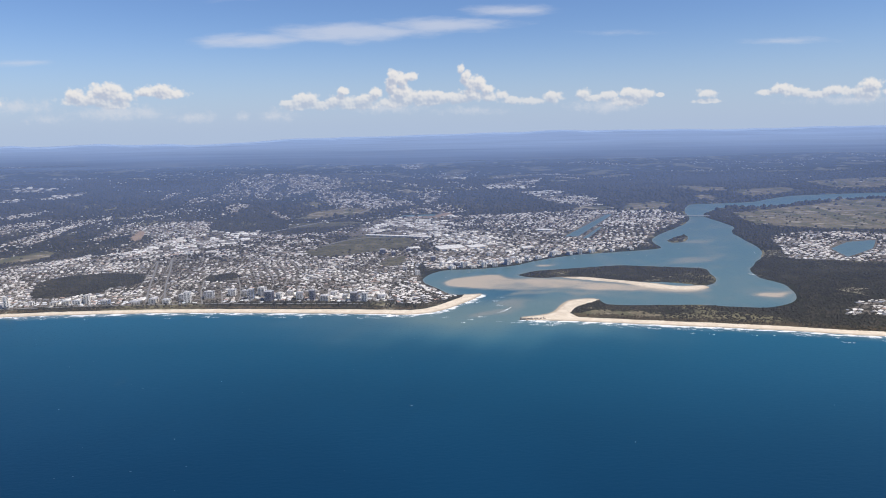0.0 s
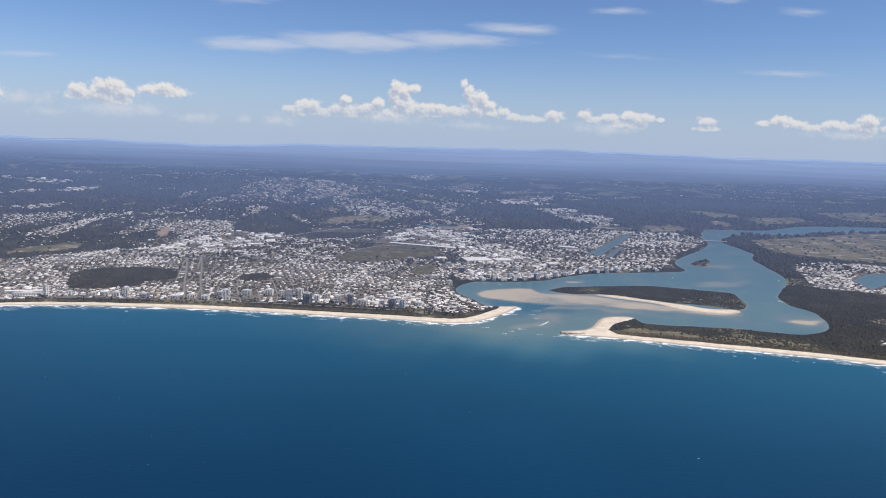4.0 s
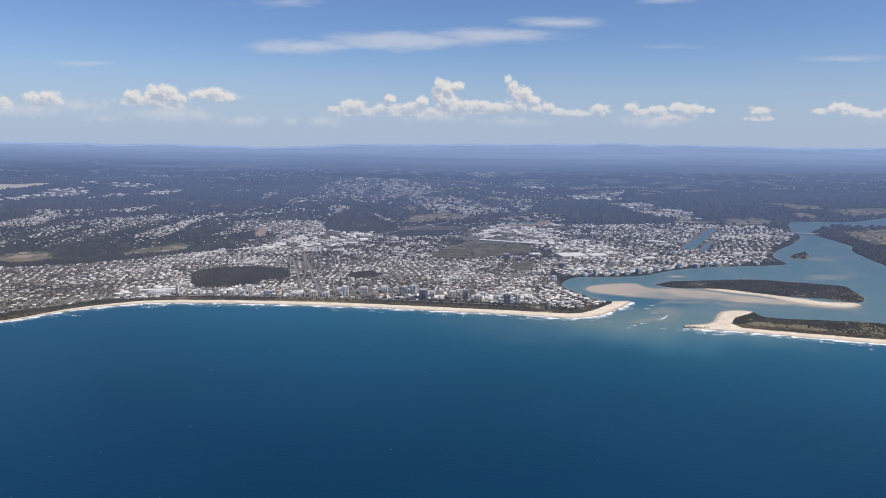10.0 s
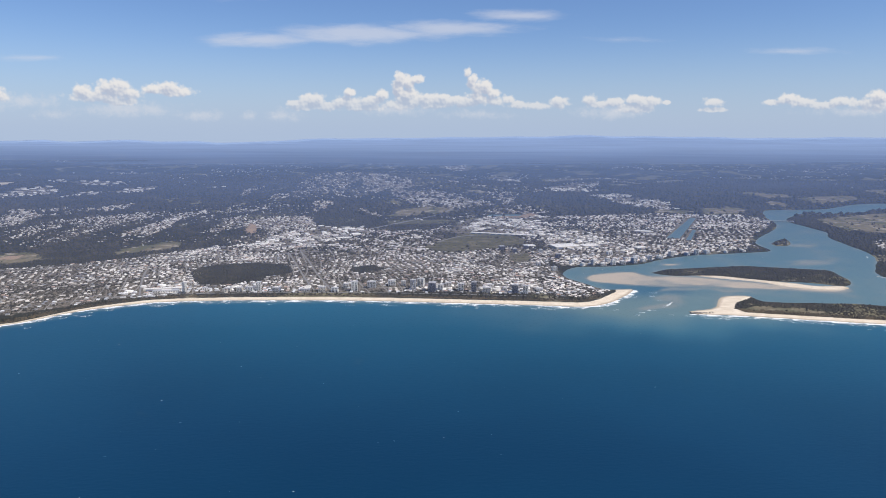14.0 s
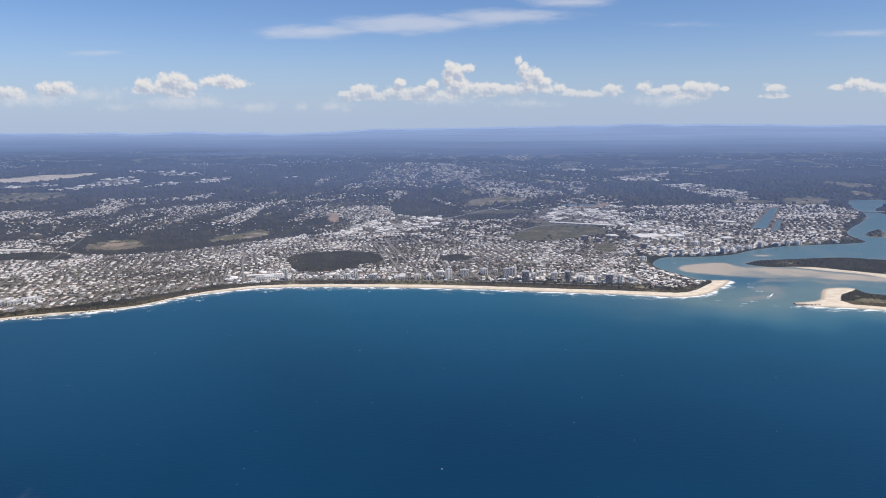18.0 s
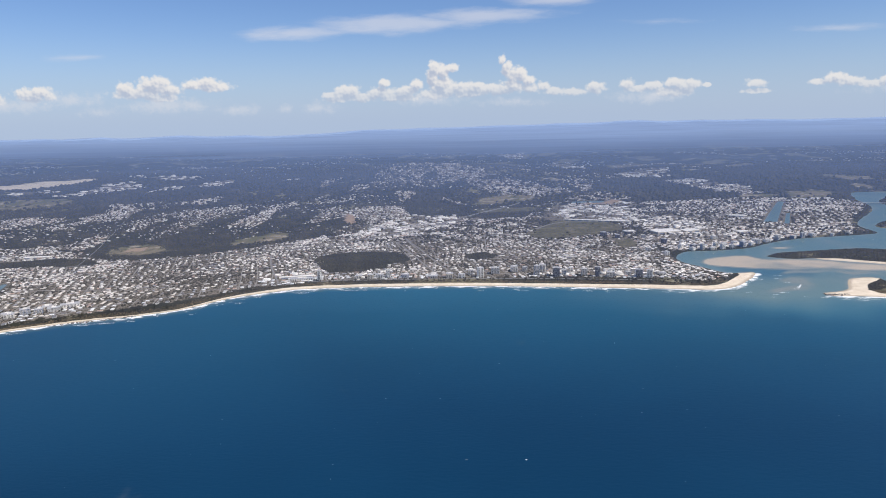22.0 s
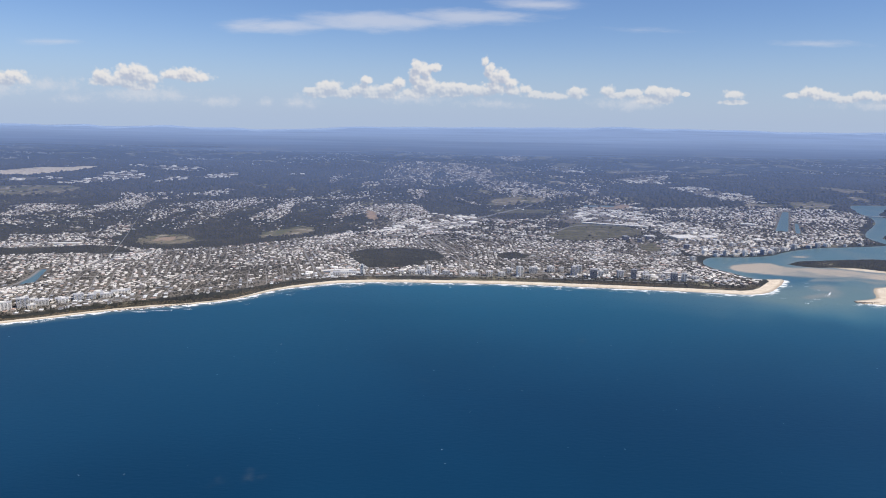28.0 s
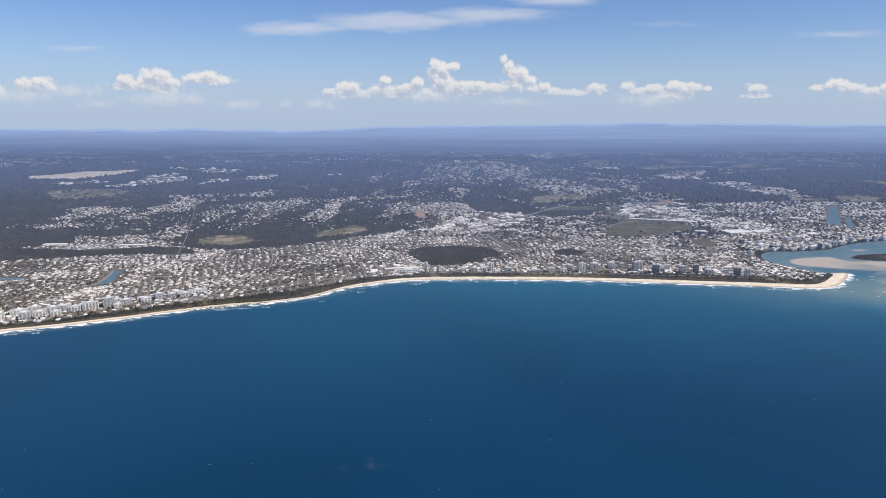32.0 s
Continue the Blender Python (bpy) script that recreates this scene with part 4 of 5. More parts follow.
def lots(poly, share, angle, kind, rng):
    """House lots in rows along streets within an outline."""
    poly = np.array(poly, float)
    mid = poly.mean(0)
    r = np.abs(poly - mid).max() * 1.5
    along, deep = (4.3, 12.0) if kind == "houses" else (10.0, 17.0) if kind == "sheds" else (8.5, 15.0)
    a, b = np.meshgrid(np.arange(-r, r, along), np.arange(-r, r, deep), indexing="ij")
    a, b = np.concatenate([a.ravel(), a.ravel() + along * 0.4]), np.concatenate([b.ravel() - deep * 0.22, b.ravel() + deep * 0.22])
    cell = np.floor(a / 62).astype(int) * 7919 + np.floor(b / 45).astype(int)
    keep = np.abs(np.mod(a + 9 * np.sin(b * 0.045), 62) - 31) < 28.6
    a, b, cell = a[keep], b[keep], cell[keep]
    a, b = a + rng.normal(0, along * 0.22, len(a)), b + rng.normal(0, deep * 0.075, len(b))
    bend = radians(angle) + 0.25 * np.sin(a * 0.006 + b * 0.004)
    x, y = on_plan(poly, angle, a, b)
    patchy = built_up(x, y)
    odds = share * (np.clip(0.28 + 1.45 * patchy, 0.15, 1.3) if share > 0.7 else 0.05 + 2.4 * np.clip((patchy - 0.46) / 0.16, 0, 1))
    ok = inside(poly, x, y) & (rng.random(len(x)) < odds)
    for p in WOODS + GRASS + FIELDS + EARTH:
        ok &= ~inside(p, x, y)
    x, y, bend = x[ok], y[ok], bend[ok]
    dry = (land_depth(x, y) > 4) & off_roads(x, y, 1.4)
    return x[dry], y[dry], bend[dry]


def suburb(poly, share, angle, kind, rng):
    x, y, turn = lots(poly, share, angle, kind, rng)
    n = len(x)
    z = surface(x, y) - 0.1
    if poly is COAST_TOWN:
        order = np.argsort(away(coast, x, y) + np.where((x > -700) & (x < 20), 0, 1000))
        for k in order[:290]:
            house_sites.append((x[k], y[k], z[k], turn[k]))
        x, y, z, turn = (v[order[290:]] for v in (x, y, z, turn))
        n = len(x)
    turn = turn + np.where(rng.random(n) < 0.45, math.pi / 2, 0) + rng.normal(0, 0.16, n)
    if kind == "houses":
        big = 1.0 if poly is COAST_TOWN else 1.18
        w, d, h = rng.uniform(1.0, 2.3, n) * big, rng.uniform(0.75, 1.35, n) * big, np.where(rng.random(n) < 0.3, 0.85, 0.5)
        walls = put(BOX_V, x, y, z, w, d, h, turn)
        roofs = put(HIP_V, x, y, z + h, w * 1.10, d * 1.14, rng.uniform(0.22, 0.42, n), turn)
        heap("suburban_houses", [(walls, BOX_F)], WALLS, "pale rendered walls of many low suburban houses", "houses")
        heap("house_roofs", [(roofs, HIP_F)], ROOFS, "white, grey and terracotta hipped roofs of suburban houses", "roofs")
    else:
        big = 1.0 if kind == "sheds" else 0.75
        w, d, h = rng.uniform(1.8, 5.0, n) * big, rng.uniform(1.2, 3.6, n) * big, rng.uniform(0.8, 1.5, n) * (1 if kind == "sheds" else 1.3)
        heap("warehouses" if kind == "sheds" else "shop_buildings", [(put(BOX_V, x, y, z, w, d, h, turn), BOX_F), (put(HIP_V, x, y, z + h, w * 1.02, d * 1.02, rng.uniform(0.15, 0.4, n), turn), HIP_F)], SHEDS,
             "large white and grey flat-roofed commercial sheds", "warehouses")
    return x, y


rng = np.random.default_rng(7)
house_sites = []
for poly, angle in ((COAST_TOWN, 100), (RIVER_TOWN, 61)):
    streets(poly, angle)
for district in DISTRICTS:
    suburb(*district, rng)
CELLS = np.array(sorted(street_cells))


def settlements(places, along, deep, rng):
    """Lots in bent rows over the inland settlements."""
    out = []
    for cx, cy, rx, ry, share in places:
        a, b = np.meshgrid(np.arange(-1.4 * rx, 1.4 * rx, along), np.arange(-1.4 * ry, 1.4 * ry, deep), indexing="ij")
        x = cx + a.ravel() + 7 * np.sin(b.ravel() * 0.06 + cx) + rng.normal(0, along * 0.16, a.size)
        y = cy + b.ravel() + 6 * np.sin(a.ravel() * 0.07 + cy) + rng.normal(0, deep * 0.16, a.size)
        ok = rng.random(a.size) < settled(x, y, [(cx, cy, rx, ry, share)]) * 0.95
        out.append(np.stack([x[ok], y[ok]], 1))
    p = np.concatenate(out)
    ok = (land_depth(p[:, 0], p[:, 1]) > 5) & off_roads(p[:, 0], p[:, 1], 1.4)
    for q in WOODS + FIELDS + EARTH:
        ok &= ~inside(q, p[:, 0], p[:, 1])
    return p[ok, 0], p[ok, 1]


x, y = settlements(SETTLED, 4.4, 6.0, rng)
n = len(x)
z, turn = surface(x, y) - 0.1, rng.normal(0.2, 0.5, n)
w, d, h = rng.uniform(0.8, 2.1, n), rng.uniform(0.7, 1.3, n), rng.uniform(0.5, 0.95, n)
heap("hinterland_houses", [(put(BOX_V, x, y, z, w, d, h, turn), BOX_F)], WALLS, "pale walls of houses in clearings of the inland forest", "houses")
heap("hinterland_roofs", [(put(HIP_V, x, y, z + h, w * 1.1, d * 1.14, rng.uniform(0.25, 0.5, n), turn), HIP_F)], ROOFS, "white and grey roofs of houses in clearings of the inland forest", "roofs")
x, y = settlements(FAR_SHEDS, 14.0, 22.0, rng)
n = len(x)
z, turn = surface(x, y) - 0.1, rng.normal(0.1, 0.3, n)
w, d, h = rng.uniform(2.5, 8.0, n), rng.uniform(2.0, 5.0, n), rng.uniform(1.2, 2.2, n)
heap("distant_warehouses", [(put(BOX_V, x, y, z, w, d, h, turn), BOX_F), (put(HIP_V, x, y, z + h, w, d, h * 0.3, turn), HIP_F)], SHEDS, "white and grey roofed sheds of distant industrial estates", "warehouses")


def woods(name, x, y, size, material, label, rng, tall=1.0):
    z = surface(x, y) - 0.15
    s = size * rng.uniform(0.6, 1.35, len(x))
    heap(name, [(put(CLUMP_V, x, y, z, s, s * rng.uniform(0.8, 1.2, len(x)), s * tall * rng.uniform(0.7, 1.3, len(x)), rng.uniform(0, 6.28, len(x)), 0.22, rng), CLUMP_F)],
         material, label, "trees")


def scatter(n, x0, x1, y0, y1, rng):
    return rng.uniform(x0, x1, n), rng.uniform(y0, y1, n)


def wooded(x, y, rng, in_town):
    """Which of the places carry a tree."""
    d = land_depth(x, y)
    ok = (d > 3) & off_roads(x, y, 0.9)
    town = np.zeros(len(x))
    for poly, share, angle, kind in DISTRICTS:
        town = np.maximum(town, inside(poly, x, y) * (share if kind == "houses" else 1.1))
    town = np.maximum(town, np.maximum(settled(x, y, SETTLED), 1.15 * (settled(x, y, FAR_SHEDS) > 0)))
    dense = np.zeros(len(x), bool)
    for p in WOODS:
        dense |= inside(p, x, y)
    town[dense] = 0
    for p in GRASS + FIELDS + EARTH:
        ok &= ~inside(p, x, y) | (rng.random(len(x)) < 0.03)
    ok &= ~inside(SPIT_SAND, x, y) & ~inside(NORTH_SAND, x, y) & ~inside(ISLAND_SAND, x, y)
    width = np.interp(x, [-600, -560, -470, -440, -395, -100, 0, 60], [11, 6, 5, 8, 11.5, 14, 15, 16])
    ok &= np.where(x < 60, away(coast, x, y) > width, away(north_coast, x, y) > 11)
    ok &= ~inside(AIRFIELD, x, y)
    ok &= (away(bank, x, y) > 13) | (x > 320) | (rng.random(len(x)) < 0.3)
    ok &= (away(coast, x, y) > 30) | (rng.random(len(x)) < np.where(x < -440, 0.12, 0.3)) | (x > 60)
    ok &= ~np.isin((np.floor(x / 1.5) * 100003 + np.floor(y / 1.5)).astype(np.int64), CELLS)
    return ok & (rng.random(len(x)) < np.where(town > 0, in_town * (1.25 - town) * np.clip(1.9 - 1.9 * built_up(x, y), 0.35, 1.9), 1.0))


for box, n, size, share in (((-1000, 700, 380, 760), 135000, 0.98, 0.95), ((-1200, 800, 760, 1100), 45000, 1.9, 0.7), ((-1600, 1400, 1100, 1900), 40000, 4.0, 0.5)):
    x, y = scatter(n, *box, rng)
    ok = wooded(x, y, rng, share)
    woods("woodland", x[ok], y[ok], size, CANOPY, "dark green eucalypt woodland and garden trees", rng, 0.9)


# trees among the houses of the southern spit
x, y = scatter(2600, -60, 30, 545, 650, rng)
ok = inside(SPIT_PARK, x, y) & (land_depth(x, y) > 4)
woods("spit_trees", x[ok], y[ok], 0.9, CANOPY, "dark green trees among the holiday houses on the sand spit", rng, 0.9)


# villages scattered through the hinterland
def villages(rng):
    xs, ys = [], []
    for _ in range(80):
        cy = 1 / rng.uniform(1 / 3400, 1 / 1680)
        cx = rng.uniform(-0.85, 0.8) * (cy + 150) - 160
        r, n = rng.uniform(25, 110), int(rng.uniform(14, 75))
        xs.append(cx + rng.normal(0, r, n)), ys.append(cy + rng.normal(0, r * 0.6, n))
    x, y = np.concatenate(xs), np.concatenate(ys)
    ok = land_depth(x, y) > 5
    x, y = x[ok], y[ok]
    z, n = surface(x, y) - 0.2, len(x)
    w, turn = rng.uniform(1.2, 2.6, n), rng.uniform(0, 3.14, n)
    h = rng.uniform(0.6, 1.2, n)
    heap("village_houses", [(put(BOX_V, x, y, z, w, w * 0.7, h, turn), BOX_F), (put(HIP_V, x, y, z + h, w * 1.1, w * 0.8, h * 0.5, turn), HIP_F)], ROOFS,
         "pale roofed houses scattered through wooded hills", "houses")


villages(rng)


# ---- parts and shapes ----
def part(name, bm, material, parent, label="", m=None):
    """One mesh object under a thing or under a part. bm may be a mesh that is shared."""
    if isinstance(bm, bpy.types.Mesh):
        me = bm
    else:
        me = bpy.data.meshes.new(name)
        bm.to_mesh(me)
        bm.free()
        me.materials.append(material)
    ob = new(name, me)
    ob.parent = parent
    if m is not None:
        ob.matrix_basis = m
    return tagged(ob, label)


def block(bm, x0, x1, y0, y1, z0, z1, bevel=0.0):
    m = Matrix.LocRotScale(((x0 + x1) / 2, (y0 + y1) / 2, (z0 + z1) / 2), None, (x1 - x0, y1 - y0, z1 - z0))
    made = bmesh.ops.create_cube(bm, size=1.0, matrix=m)["verts"]
    if bevel:
        edges = list({e for v in made for e in v.link_edges})
        bmesh.ops.bevel(bm, geom=edges, offset=bevel, segments=1, affect="EDGES")
    return bm


def boxed(*dims, bevel=0.0):
    return block(bmesh.new(), *dims, bevel=bevel)


def hipped(bm, w, d, z, h, ridge=0.45):
    """A hipped roof with a little overhang."""
    low = [bm.verts.new(p) for p in ((-w, -d, z), (w, -d, z), (w, d, z), (-w, d, z))]
    under = [bm.verts.new((v.co.x, v.co.y, z - 0.06)) for v in low]
    a, b = bm.verts.new((-w * ridge, 0, z + h)), bm.verts.new((w * ridge, 0, z + h))
    for f in ((low[0], low[1], b, a), (low[1], low[2], b), (low[2], low[3], a, b), (low[3], low[0], a)):
        bm.faces.new(f)
    for k in range(4):
        bm.faces.new((under[k], under[(k + 1) % 4], low[(k + 1) % 4], low[k]))
    bm.faces.new(under[::-1])
    return bm


def own_material(name, stops, rough=0.6):
    m = Mat(name, rough)
    base = m.ramp(m.own(), stops, False)
    m.colour(m.mix(m.math("MULTIPLY", m.step(m.noise(1.5, 4), 0.45, 0.75), 0.25), base, (0.25, 0.23, 0.21)))
    return m.m


ROOF_ONE = own_material("house_roof", [(0.0, (0.78, 0.78, 0.77)), (0.40, (0.60, 0.60, 0.60)), (0.56, (0.38, 0.37, 0.36)), (0.66, (0.48, 0.34, 0.27)), (0.76, (0.17, 0.17, 0.18)), (0.85, (0.66, 0.60, 0.52))])
WALL_ONE = own_material("house_wall", [(0.0, (0.76, 0.74, 0.71)), (0.4, (0.62, 0.57, 0.50)), (0.7, (0.46, 0.41, 0.37)), (0.88, (0.32, 0.30, 0.29))], 0.8)
EMPTY_SIZE = 0.5


def root(name, m, label, category, group=""):
    ob = new(name)
    ob.empty_display_size = EMPTY_SIZE
    ob.matrix_basis = m
    return tagged(ob, label, category, group)


# ---- houses near the beach ----
def house_kinds():
    kinds = []
    for w, d, floors in ((1.7, 1.1, 1), (1.5, 1.2, 2), (2.0, 1.05, 1), (1.4, 1.3, 2), (1.8, 1.25, 1)):
        h = 0.5 * floors + 0.1
        wall = boxed(-w, w, -d, d, 0, h)
        roof = hipped(bmesh.new(), w * 1.1, d * 1.14, h, 0.34)
        veranda = boxed(-w * 0.7, w * 0.7, -d - 0.5, -d - 0.02, 0.46, 0.54)
        garage = boxed(w + 0.02, w + 0.7, -d * 0.4, d * 0.6, 0, 0.55)
        window = boxed(-0.28, 0.28, -0.03, 0.02, -0.14, 0.14)
        meshes = []
        for key, bm, mat in (("wall", wall, WALL_ONE), ("roof", roof, ROOF_ONE), ("veranda", veranda, WHITE), ("garage", garage, WALL_ONE), ("window", window, GLASS)):
            me = bpy.data.meshes.new(key)
            bm.to_mesh(me)
            bm.free()
            me.materials.append(mat)
            meshes.append((key, me))
        kinds.append((w, d, floors, meshes))
    return kinds


def houses():
    kinds = house_kinds()
    pick = random.Random(3)
    for x, y, z, turn in house_sites:
        w, d, floors, meshes = pick.choice(kinds)
        flip = pick.choice((0, 0, math.pi / 2, math.pi))
        m = Matrix.Translation((x, y, z)) @ Matrix.Rotation(turn + flip, 4, "Z")
        words = "two-storey rendered house with a hipped roof" if floors == 2 else "low rendered house with a hipped roof"
        ob = root("house", m, words + " in a leafy street", "house", "houses near the beach")
        for key, me in meshes:
            if key == "window":
                for wx in (-w * 0.5, w * 0.5):
                    for f in range(floors):
                        part("window", me, None, ob, m=Matrix.Translation((wx, -d, 0.32 + 0.48 * f)))
            elif key == "garage" and pick.random() < 0.4 or key == "veranda" and pick.random() < 0.4:
                continue
            else:
                part(key, me, None, ob)


houses()

# ---- apartment and office blocks: x, y, width, height, style ----
STYLES = {"white": (WHITE, WHITE, "white rendered"), "cream": (CREAM, WHITE, "cream rendered"), "grey": (GREY, WHITE, "grey concrete"),
          "dark": (DARK, GREY, "dark clad"), "blue": (BLUEGREY, WHITE, "blue-grey clad")}
BEACH_BLOCKS = [(-359, 579, 5, 4.2, "white"), (-337, 577, 7, 5.2, "cream"), (-326, 577, 6, 6.2, "cream"), (-317, 578, 8, 5.2, "white"),
                (-309, 579, 4.5, 10.0, "white"), (-292, 577, 9, 5.2, "blue"), (-265, 576, 11, 4.2, "grey"), (-249, 576, 7, 6.2, "cream"), (-237, 575, 7, 5.2, "white"),
                (-219, 577, 6, 11.4, "white"), (-204, 590, 10, 8.6, "grey")]
TOWER_BLOCKS = [(-185, 598, 8, 7, "white"), (-174, 599, 5, 7, "grey"), (-164, 583, 6, 10.4, "blue"), (-157, 596, 7, 9, "white"), (-146, 576, 8, 10, "dark"), (-138, 580, 6, 9, "white"),
                (-119, 578, 7, 9, "grey"), (-107, 574, 5, 14, "dark"), (-95, 571, 9, 7.5, "cream"), (-78, 573, 4, 6.5, "grey"), (-69, 568, 7, 10, "dark"), (-59.5, 567, 5, 10.8, "white"),
                (-130, 592, 6, 6, "cream"), (-90, 590, 6, 5, "white"), (-45, 575, 7, 4, "white"), (-228, 588, 5, 7, "grey")]
BAY_BLOCKS = [(-694, 402, 12.2, 6.8, "white"), (-686, 417, 12.2, 5.8, "white"), (-675, 407, 9.5, 7.2, "grey"), (-666, 412, 9.5, 6.8, "white"), (-657, 429, 10.8, 5.8, "grey"), (-647, 427, 9.5, 6.5, "white"), (-637, 432, 12.2, 7.9, "white"), (-627, 441, 10.8, 11.9, "blue"), (-616, 448, 12.2, 6.8, "grey"),
              (-604, 457, 9.5, 4.5, "white"), (-596, 465, 8.1, 6.5, "blue"), (-587, 469, 8.1, 6.5, "blue"), (-578, 475, 9.5, 4.7, "grey"), (-572, 488, 16.2, 4, "white"), (-374, 568, 3.6, 13, "white"), (-392, 571, 24, 3, "white"), (-655, 415, 8, 4.6, "white"),
              (-642, 441, 9, 4.2, "cream"), (-609, 461, 9, 3.8, "white"), (-588, 481, 8, 3.4, "cream"), (-681, 428, 10, 4.4, "cream"), (-667, 430, 9, 3.8, "white"), (-628, 455, 8, 3.6, "grey"), (-618, 438, 7, 4, "cream")]
OFFICE_BLOCKS = [(-58, 789, 9, 7.6, "dark"), (-44, 773, 6, 5, "dark"), (-27, 794, 5, 6, "dark"), (3, 737, 6, 6, "dark"), (-28, 691, 5, 5, "grey"), (-12, 770, 5, 5, "grey"), (24, 735, 6, 5, "white"),
                 (45, 740, 7, 5, "cream"), (70, 760, 7, 4.5, "white")]
RIVER_BLOCKS = [(23, 695, 7, 5.4, "white"), (35, 698, 5, 7.8, "grey"), (46, 697, 7, 4.6, "cream"), (58, 699, 6, 6.8, "white"), (70, 703, 7, 5.2, "grey"), (85, 710, 6, 7.4, "blue"),
                (98, 718, 7, 4.6, "white"), (109, 727, 5, 6.4, "grey"), (124, 738, 8, 4.2, "white"), (142, 750, 5, 8, "grey"), (164, 757, 7, 4.4, "blue"), (177, 761, 5, 8, "grey"),
                (193, 769, 7, 4.6, "white"), (219, 773, 5, 3.4, "white"), (243, 780, 6, 3.2, "cream"), (-14, 668, 5, 5, "white"), (29, 709, 6, 5, "dark"), (41, 711, 8, 4, "white"),
                (55, 712, 5, 5.6, "grey"), (66, 717, 8, 4.2, "white"), (80, 723, 6, 5, "white"), (94, 732, 8, 3.6, "cream"), (13, 706, 6, 4.2, "white"), (112, 741, 7, 3.6, "white"), (150, 764, 8, 3.2, "white")]



def apartment(x, y, w, h, style, turn, words, pick):
    body_mat, slab_mat, look_words = STYLES[style]
    w, h = w * pick.uniform(0.75, 1.0), h * pick.uniform(0.66, 0.90)
    d, storey = min(w, 7) * pick.uniform(0.75, 1.0), 0.62
    floors = max(2, int(h / storey))
    top = floors * storey
    m = Matrix.Translation((x, y, float(surface(np.array([x]), np.array([y]))[0]) - 0.15)) @ Matrix.Rotation(turn, 4, "Z")
    tall = "high-rise" if floors > 11 else "mid-rise" if floors > 6 else "low-rise"
    kind = "office building" if words.startswith("in the") else "apartment building"
    ob = root(kind.replace(" ", "_"), m, f"{look_words} {tall} {kind} {words}", kind, "apartment blocks" if "apart" in kind else "office blocks")
    bm = boxed(-w / 2, w / 2, -d / 2, d / 2, 0, top)
    part("wall", bm, body_mat, ob)
    part("roof", boxed(-w / 2 - 0.08, w / 2 + 0.08, -d / 2 - 0.08, d / 2 + 0.08, top + 0.003, top + 0.22, bevel=0.03), GREY, ob)
    lift = boxed(-w * 0.18, w * 0.2, -d * 0.2, d * 0.25, top + 0.223, top + 0.85, bevel=0.04)
    part("plant_room", lift, slab_mat, ob)
    bays = max(1, int(w / 2.2))
    slab, glass = (bpy.data.meshes.new(n) for n in ("balcony", "window"))
    bw = w / bays
    for me, bm, mat in ((slab, boxed(-bw * 0.44, bw * 0.44, -0.34, -0.002, -0.05, 0.06), slab_mat), (glass, boxed(-bw * 0.30, bw * 0.30, -0.03, 0.03, 0.14, 0.44), GLASS)):
        bm.to_mesh(me)
        bm.free()
        me.materials.append(mat)
    for f in range(floors):
        for b in range(bays):
            bx = -w / 2 + bw * (b + 0.5)
            part("window", glass, None, ob, m=Matrix.Translation((bx, -d / 2, f * storey)))
            if f and kind[0] == "a":
                part("balcony", slab, None, ob, m=Matrix.Translation((bx, -d / 2, f * storey)))
    side = bpy.data.meshes.new("window")
    bm = boxed(-0.03, 0.03, -d * 0.3, d * 0.3, 0.14, 0.46)
    bm.to_mesh(side)
    bm.free()
    side.materials.append(GLASS)
    for f in range(floors):
        part("window", side, None, ob, m=Matrix.Translation((w / 2, 0, f * storey)))


def apartments():
    pick = random.Random(11)
    for rows, turn, words in ((BEACH_BLOCKS, 0.02, "behind the surf beach"), (TOWER_BLOCKS, -0.08, "behind the surf beach"), (BAY_BLOCKS, 0.5, "above the rocky bay"),
                              (OFFICE_BLOCKS, 0.2, "in the town centre"), (RIVER_BLOCKS, 0.35, "on the river bank")):
        for x, y, w, h, style in rows:
            t = 0.05 if w > 20 or x == -374 else turn
            apartment(x, y, w, h, style, t + pick.uniform(-0.12, 0.12) * (3 if rows is RIVER_BLOCKS else 1), words, pick)


apartments()


